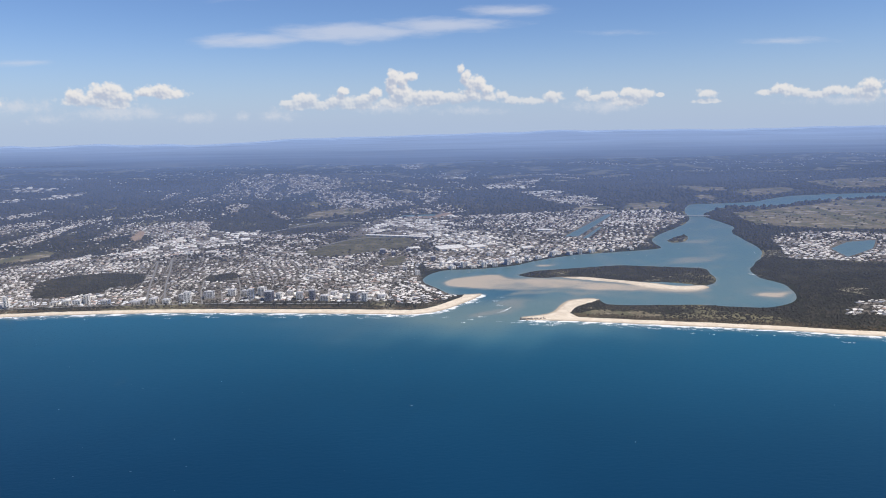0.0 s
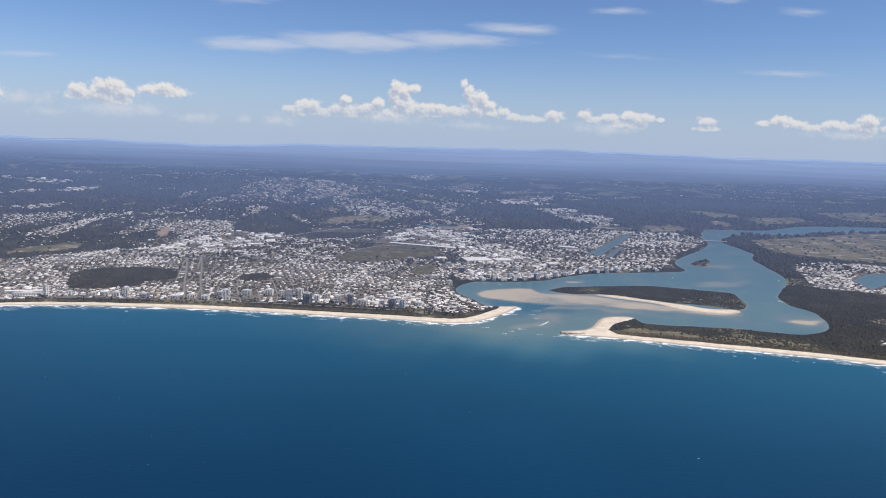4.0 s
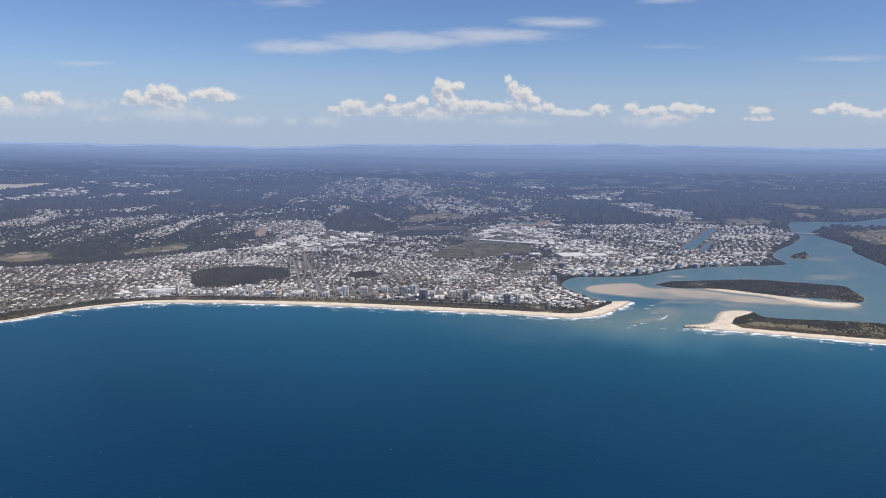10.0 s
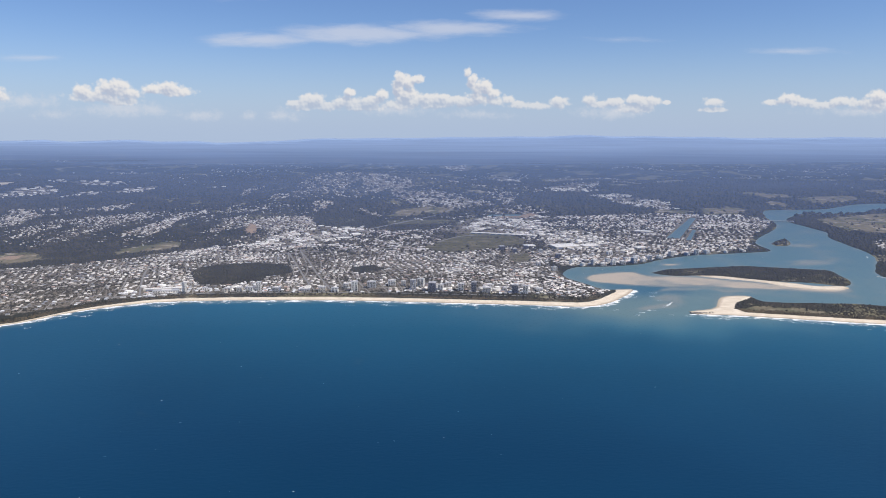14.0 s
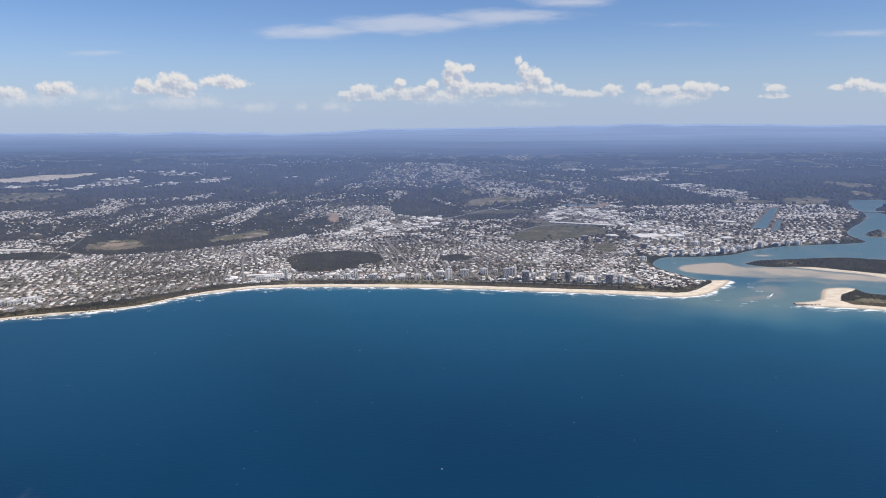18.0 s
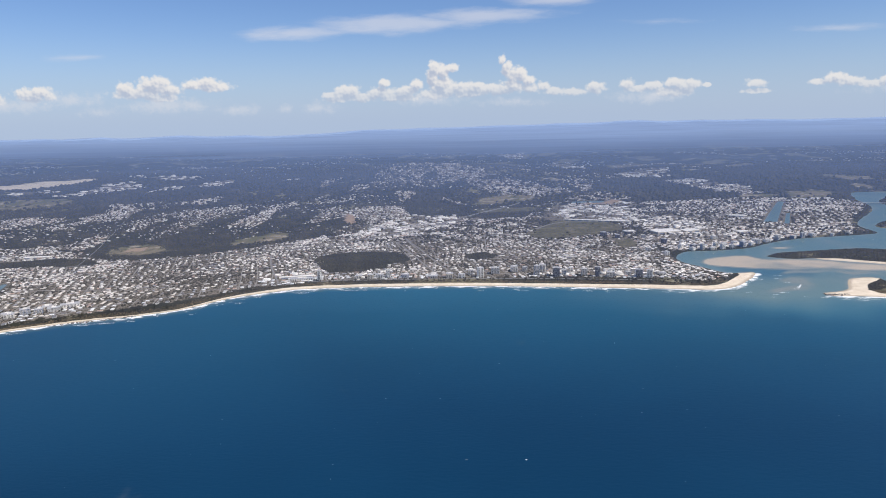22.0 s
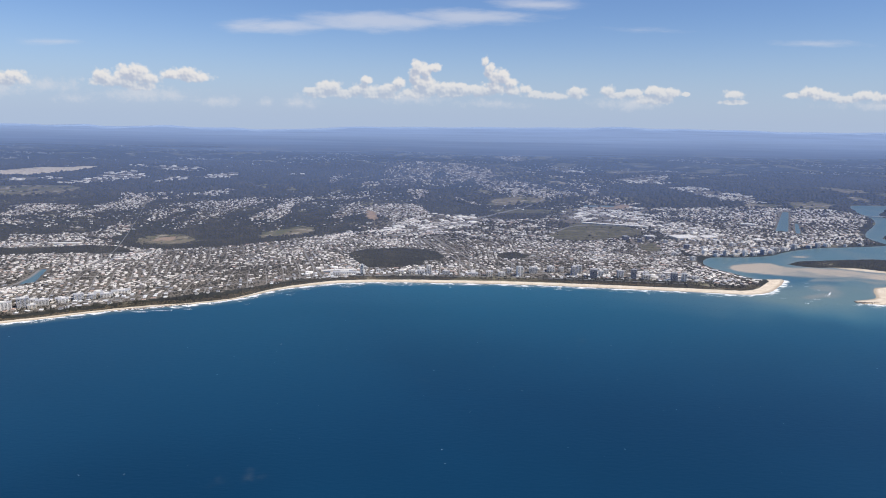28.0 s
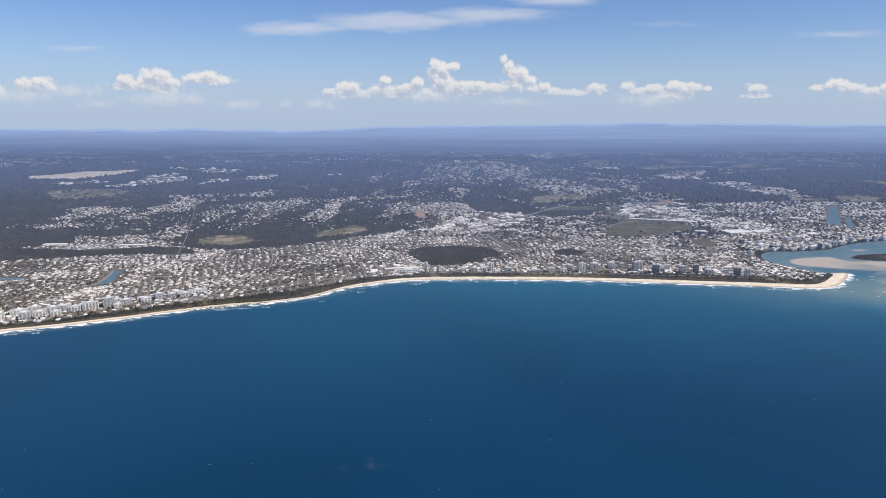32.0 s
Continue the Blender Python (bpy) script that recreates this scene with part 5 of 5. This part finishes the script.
# ---- trees along the foreshore ----
def pine_kinds():
    """Tall pines with tiers of drooping boughs."""
    kinds, pick = [], random.Random(5)
    for _ in range(4):
        h = pick.uniform(3.6, 5.4)
        trunk = bmesh.new()
        bmesh.ops.create_cone(trunk, cap_ends=True, segments=6, radius1=0.16, radius2=0.04, depth=h, matrix=Matrix.Translation((0, 0, h / 2)))
        crown = bmesh.new()
        tiers = 8
        for k in range(tiers):
            z, r = h * (0.16 + 0.84 * k / tiers), 1.25 * (1 - k / tiers) ** 0.8 + 0.12
            for a in range(7):
                ang = a * 6.283 / 7 + k * 0.5 + pick.uniform(-0.2, 0.2)
                reach = r * pick.uniform(0.75, 1.15)
                c, s = math.cos(ang), math.sin(ang)
                side = 0.22 * r + 0.05
                pts = [(0, 0, z + 0.25), (c * reach * 0.6 - s * side, s * reach * 0.6 + c * side, z + 0.05), (c * reach, s * reach, z - 0.12 + pick.uniform(-0.08, 0.1)),
                       (c * reach * 0.6 + s * side, s * reach * 0.6 - c * side, z + 0.05), (c * reach * 0.55, s * reach * 0.55, z + 0.28)]
                v = [crown.verts.new(p) for p in pts]
                for f in ((0, 1, 4), (1, 2, 4), (2, 3, 4), (3, 0, 4), (0, 3, 1), (1, 3, 2)):
                    crown.faces.new([v[n] for n in f])
        meshes = []
        for key, bm, mat in (("trunk", trunk, BARK), ("crown", crown, PINE)):
            me = bpy.data.meshes.new(key)
            bm.to_mesh(me)
            bm.free()
            me.materials.append(mat)
            meshes.append((key, me))
        kinds.append(meshes)
    return kinds


def leafy_kinds():
    """Broad trees: a forked trunk and a crown of many uneven clumps."""
    kinds, pick, gen = [], random.Random(6), np.random.default_rng(6)
    for _ in range(4):
        h = pick.uniform(1.4, 2.1)
        trunk = bmesh.new()
        bmesh.ops.create_cone(trunk, cap_ends=True, segments=6, radius1=0.14, radius2=0.07, depth=h * 0.6, matrix=Matrix.Translation((0, 0, h * 0.3)))
        for a in range(3):
            lean = Matrix.Translation((0, 0, h * 0.5)) @ Matrix.Rotation(a * 2.1, 4, "Z") @ Matrix.Rotation(0.6, 4, "X") @ Matrix.Translation((0, 0, h * 0.25))
            bmesh.ops.create_cone(trunk, cap_ends=False, segments=5, radius1=0.07, radius2=0.02, depth=h * 0.5, matrix=lean)
        crown = bmesh.new()
        for _ in range(11):
            r, ang, rr = pick.uniform(0.35, 0.62), pick.uniform(0, 6.28), pick.uniform(0, 0.85)
            pts = CLUMP_V * (1 + gen.uniform(-0.25, 0.25, CLUMP_V.shape)) * r + (rr * math.cos(ang), rr * math.sin(ang), h * 0.55 + pick.uniform(0, 0.55) * (1.1 - rr))
            v = [crown.verts.new(p) for p in pts]
            for f in CLUMP_F:
                crown.faces.new([v[n] for n in f])
        meshes = []
        for key, bm, mat in (("trunk", trunk, BARK), ("crown", crown, CANOPY)):
            me = bpy.data.meshes.new(key)
            bm.to_mesh(me)
            bm.free()
            me.materials.append(mat)
            meshes.append((key, me))
        kinds.append(meshes)
    return kinds


def foreshore_trees():
    pick = random.Random(9)
    pines, leafy = pine_kinds(), leafy_kinds()
    line = coast[(coast[:, 0] > -690) & (coast[:, 0] < 10)]
    step = np.diff(line, axis=0)
    for n in range(300):
        k = pick.randrange(len(step))
        t, out = pick.random(), np.array([-step[k][1], step[k][0]]) / (np.linalg.norm(step[k]) + 1e-6)
        beach = float(np.interp(line[k][0], [-600, -560, -470, -440, -395, -100, 0], [13, 8, 8, 10, 13, 15, 17]))
        p = line[k] + t * step[k] + out * (beach + pick.uniform(0.5, 11))
        z = float(surface(p[:1], p[1:])[0]) - 0.1
        tall = pick.random() < 0.2
        size = pick.uniform(0.5, 0.8) if tall else pick.uniform(0.6, 1.0)
        m = Matrix.Translation((p[0], p[1], z)) @ Matrix.Rotation(pick.uniform(0, 6.28), 4, "Z") @ Matrix.Scale(size, 4)
        ob = root("pine_tree" if tall else "tree", m, "tall dark green pine on the foreshore behind the beach" if tall else "low spreading dark green tree on the foreshore", "tree",
                  "foreshore pines" if tall else "foreshore trees")
        for key, me in pick.choice(pines if tall else leafy):
            part(key, me, None, ob)


foreshore_trees()


def scrub(rng):
    """Low coastal scrub on the dunes between beach and town."""
    out = []
    for line, x0, x1, wide in ((coast, -700, 25, lambda x: np.interp(x, [-600, -560, -470, -440, -395, -100, 0], [6.5, 5.5, 5, 7.5, 10.5, 13, 14.5])), (north_coast, 100, 420, lambda x: 10 + 0 * x)):
        pts = line[(line[:, 0] > x0) & (line[:, 0] < x1)]
        step = np.diff(pts, axis=0)
        k = rng.integers(0, len(step), 5200)
        normal = np.stack([-step[k][:, 1], step[k][:, 0]], 1) / np.linalg.norm(step[k], axis=1)[:, None]
        p = pts[k] + rng.random((5200, 1)) * step[k] + normal * (wide(pts[k][:, 0]) + np.abs(rng.normal(0, 4.5, 5200)) * np.where(pts[k][:, 0] < -560, 0.4, 1))[:, None]
        out.append(p)
    p = np.vstack(out)
    ok = (land_depth(p[:, 0], p[:, 1]) > 5) & ~inside(NORTH_SAND, p[:, 0], p[:, 1])
    woods("dune_scrub", p[ok, 0], p[ok, 1], 0.62, SCRUB, "brown-green dune scrub behind the beach", rng, 0.8)


SCRUB = canopy_material("dune_scrub", (0.040, 0.036, 0.027), (0.088, 0.074, 0.055))
scrub(rng)


# ---- roads ----
def ribbon(name, points, width, material, label, lift=0.16):
    line = smooth_line(points, 8)
    step = np.gradient(line, axis=0)
    side = np.stack([-step[:, 1], step[:, 0]], 1) / (np.linalg.norm(step, axis=1)[:, None] + 1e-6) * width / 2
    bm = bmesh.new()
    rows = []
    for q in (line + side, line - side):
        z = surface(q[:, 0], q[:, 1]) + lift
        rows.append([bm.verts.new((a, b, c)) for (a, b), c in zip(q, z)])
    for k in range(len(line) - 1):
        bm.faces.new((rows[1][k], rows[1][k + 1], rows[0][k + 1], rows[0][k]))
    me = bpy.data.meshes.new(name)
    bm.to_mesh(me)
    bm.free()
    me.materials.append(material)
    return tagged(new(name, me), label, "road", kind="structure")


CONCRETE = paint_material("pale_road", (0.21, 0.205, 0.20), 0.9)
for points, width in ROADS:
    ribbon("road", points, width, CONCRETE, "pale grey sealed road through the town")


# ---- bridge, boats, rocks, whitecaps ----
def bridge():
    a, b = Vector((404, 1051, 1.6)), Vector((452, 1044, 1.6))
    long = (b - a).length
    turn = math.atan2(b.y - a.y, b.x - a.x)
    ob = root("bridge", Matrix.Translation((a.x, a.y, 0)) @ Matrix.Rotation(turn, 4, "Z"), "long low concrete road bridge across the river", "bridge")
    part("deck", boxed(0, long, -1.5, 1.5, 1.7, 2.1, bevel=0.05), GREY, ob)
    for y in (-1.45, 1.45):
        part("railing", boxed(0, long, y - 0.05, y + 0.05, 2.103, 2.4), WHITE, ob)
    for k in range(1, 9):
        part("pier", boxed(long * k / 9 - 0.35, long * k / 9 + 0.35, -1.1, 1.1, -2, 1.697, bevel=0.08), GREY, ob)


bridge()
BOATS = [(66, 536, 0.9, 2.6, 20), (380, 749, 1.2, 2.2, 9), (321, 641, 2.3, 2.2, 12), (376, 930, 0.4, 2.0, 0), (303, 783, 0.1, 2.0, 0), (250, 742, 0.3, 2.0, 0), (232, 752, 0.2, 1.8, 0), (165, 735, 0.5, 1.8, 0), (40, 676, 1.0, 2.2, 0), (15, 655, 1.4, 1.8, 0), (410, 975, 1.2, 2.0, 0)]


def boat(x, y, turn, long, wake):
    ob = root("boat", Matrix.Translation((x, y, 0)) @ Matrix.Rotation(turn, 4, "Z"), "small white motor boat leaving a foaming wake" if wake else "small white motor boat at anchor in the river", "boat", "boats")
    hull, w = bmesh.new(), long * 0.17
    ring = [(-0.5, -1), (0.15, -1), (0.5, 0), (0.15, 1), (-0.5, 1)]
    low = [hull.verts.new((a * long * 0.9, b * w * 0.7, -0.08)) for a, b in ring]
    top = [hull.verts.new((a * long, b * w, 0.26)) for a, b in ring]
    for k in range(5):
        hull.faces.new((low[k], low[(k + 1) % 5], top[(k + 1) % 5], top[k]))
    hull.faces.new(top)
    part("hull", hull, WHITE, ob)
    part("cabin", boxed(-long * 0.2, long * 0.12, -w * 0.6, w * 0.6, 0.263, 0.62, bevel=0.05), WHITE, ob)
    part("windscreen", boxed(long * 0.123, long * 0.15, -w * 0.5, w * 0.5, 0.3, 0.55), GLASS, ob)
    part("engine", boxed(-long * 0.56, -long * 0.505, -0.08, 0.08, 0.0, 0.35), DARK, ob)
    if wake:
        gen = np.random.default_rng(int(x))
        t = gen.random(int(wake * 9))
        side = gen.choice((-1, 0, 1), len(t)) * 0.10 * wake * t + gen.normal(0, 0.16, len(t))
        bx, by = -long * 0.5 - t * wake, side
        px, py = x + bx * math.cos(turn) - by * math.sin(turn), y + bx * math.sin(turn) + by * math.cos(turn)
        r = 0.34 * (1.15 - t)
        heap("boat_wake", [(put(CLUMP_V, px, py, 0 * px - 0.02, r * 1.5, r, r * 0.12 + 0.03, np.full(len(px), turn), 0.3, gen), CLUMP_F)], FOAM, "white foam of a boat's wake on the water", "wake")


for row in BOATS:
    boat(*row)


def groyne(x, y, long, turn, count, label):
    pick = random.Random(int(x))
    ob = root("rock_groyne", Matrix.Translation((x, y, 0)) @ Matrix.Rotation(turn, 4, "Z"), label, "rocks")
    for _ in range(count):
        s = pick.uniform(0.5, 1.1)
        bm = bmesh.new()
        bmesh.ops.create_icosphere(bm, subdivisions=1, radius=s)
        for v in bm.verts:
            v.co *= pick.uniform(0.75, 1.2)
            v.co.z *= 0.7
        part("rock", bm, ROCK, ob, m=Matrix.Translation((pick.uniform(0, long), pick.gauss(0, 1.3), pick.uniform(-0.2, 0.3))))


groyne(70, 502, 20, 0.1, 55, "dark rocks at the tip of the northern sand spit")
groyne(-556, 436, 60, 0.40, 70, "dark rock shelf below the headland")


def whitecaps(rng):
    n = 560
    x, y = scatter(n, -620, 330, 60, 520, rng)
    ok = (land_depth(x, y) < -16) & (rng.random(n) < np.clip((150 - x) / 450, 0.12, 1))
    x, y = x[ok], y[ok]
    n = len(x)
    s = 0.07 + 0.24 * rng.random(n) ** 2.4
    heap("whitecaps", [(put(CLUMP_V, x, y, np.full(n, -0.03), s * rng.uniform(1.2, 2.6, n), s * 0.8, s * 0.3, rng.normal(0.3, 0.3, n), 0.35, rng), CLUMP_F)], FOAM,
         "small white breaking wave crests on the sea", "whitecaps")


whitecaps(rng)


def surf(rng):
    """Broken lines of white surf off the open beaches."""
    xs, ys, ts = [], [], []
    for line, x0, x1, sign in ((coast, -720, 40, -1), (north_coast, 75, 430, -1)):
        pts = line[(line[:, 0] > x0) & (line[:, 0] < x1)]
        step = np.diff(pts, axis=0)
        for _ in range(170 if x0 < 0 else 60):
            k = rng.integers(0, len(step))
            long, off = rng.uniform(2, 10), abs(rng.normal(0, 6.5)) + 1.2
            m = int(long * 3.5)
            d = step[k] / np.linalg.norm(step[k])
            nrm = np.array([d[1], -d[0]])
            t = rng.uniform(-0.5, 0.5, m) * long
            p = pts[k] + t[:, None] * d + (off + 0.5 * np.sin(t * 0.5) + rng.normal(0, 0.55, m))[:, None] * nrm
            xs.append(p[:, 0]), ys.append(p[:, 1]), ts.append(np.full(m, math.atan2(d[1], d[0])))
    for bx, by, long in ((40, 512, 7), (52, 498, 5), (58, 545, 6), (66, 494, 9), (30, 505, 5), (24, 498, 4), (62, 572, 7), (78, 488, 8), (92, 486, 9), (56, 560, 5)):
        m = int(long * 5)
        t = rng.uniform(-0.5, 0.5, m) * long
        xs.append(bx + t), ys.append(by + 0.02 * t * t - 0.15 * t + rng.normal(0, 0.5, m)), ts.append(np.full(m, -0.15))
    x, y, t = np.concatenate(xs), np.concatenate(ys), np.concatenate(ts)
    ok = land_depth(x, y) < -0.3
    x, y, t = x[ok], y[ok], t[ok]
    n = len(x)
    s = rng.uniform(0.10, 0.36, n)
    heap("surf", [(put(CLUMP_V, x, y, np.full(n, -0.05), s * 1.9, s, s * 0.35, t, 0.3, rng), CLUMP_F)], FOAM, "white surf breaking along the beach", "surf")


surf(rng)


# ---- large single buildings ----
HALLS = [(-44, 905, 96, 7, 1.8, -0.31, "long white warehouse beside the motorway"), (25, 808, 34, 22, 2.6, 0.3, "white flat-roofed shopping centre in the town centre"),
         (58, 812, 22, 16, 2.4, 0.3, "white flat-roofed shopping centre in the town centre"), (165, 930, 22, 11, 2.2, -0.3, "white sports hall with a wide metal roof"),
         (-20, 812, 14, 12, 2.0, 0.2, "grey flat-roofed store in the town centre"), (-400, 583, 34, 4.5, 1.6, 0.22, "long white resort building behind the beach"),
         (120, 800, 16, 10, 2.0, 0.4, "white store with a wide metal roof by the river"), (-830, 694, 26, 8, 1.8, 0.1, "white sheds beside the woodland"), (-735, 694, 30, 7, 1.8, 0.1, "white sheds beside the woodland")]


def hall(x, y, w, d, h, turn, words):
    z = float(surface(np.array([x]), np.array([y]))[0]) - 0.2
    ob = root("hall", Matrix.Translation((x, y, z)) @ Matrix.Rotation(turn, 4, "Z"), words, "building", "large halls")
    part("wall", boxed(-w / 2, w / 2, -d / 2, d / 2, 0, h), CREAM, ob)
    bays = max(2, int(w / 9))
    roof = bpy.data.meshes.new("roof")
    bm = hipped(bmesh.new(), w / bays / 2, d / 2 + 0.15, h + 0.07, 0.5, 0.15)
    bm.to_mesh(roof)
    bm.free()
    roof.materials.append(WHITE)
    vent = bpy.data.meshes.new("roof_vent")
    bm = boxed(-0.3, 0.3, -0.3, 0.3, 0, 0.35, bevel=0.05)
    bm.to_mesh(vent)
    bm.free()
    vent.materials.append(GREY)
    for k in range(bays):
        bx = -w / 2 + w / bays * (k + 0.5)
        part("roof", roof, None, ob, m=Matrix.Translation((bx, 0, 0)))
        part("roof_vent", vent, None, ob, m=Matrix.Translation((bx, -d * 0.1, h + 0.45)))
    for k in range(bays):
        bx = -w / 2 + w / bays * (k + 0.5)
        part("door", boxed(-w / bays * 0.3, w / bays * 0.3, -0.05, 0.02, 0.1, h * 0.7), BLUEGREY, ob, m=Matrix.Translation((bx, -d / 2, 0)))


for row in HALLS:
    hall(*row)
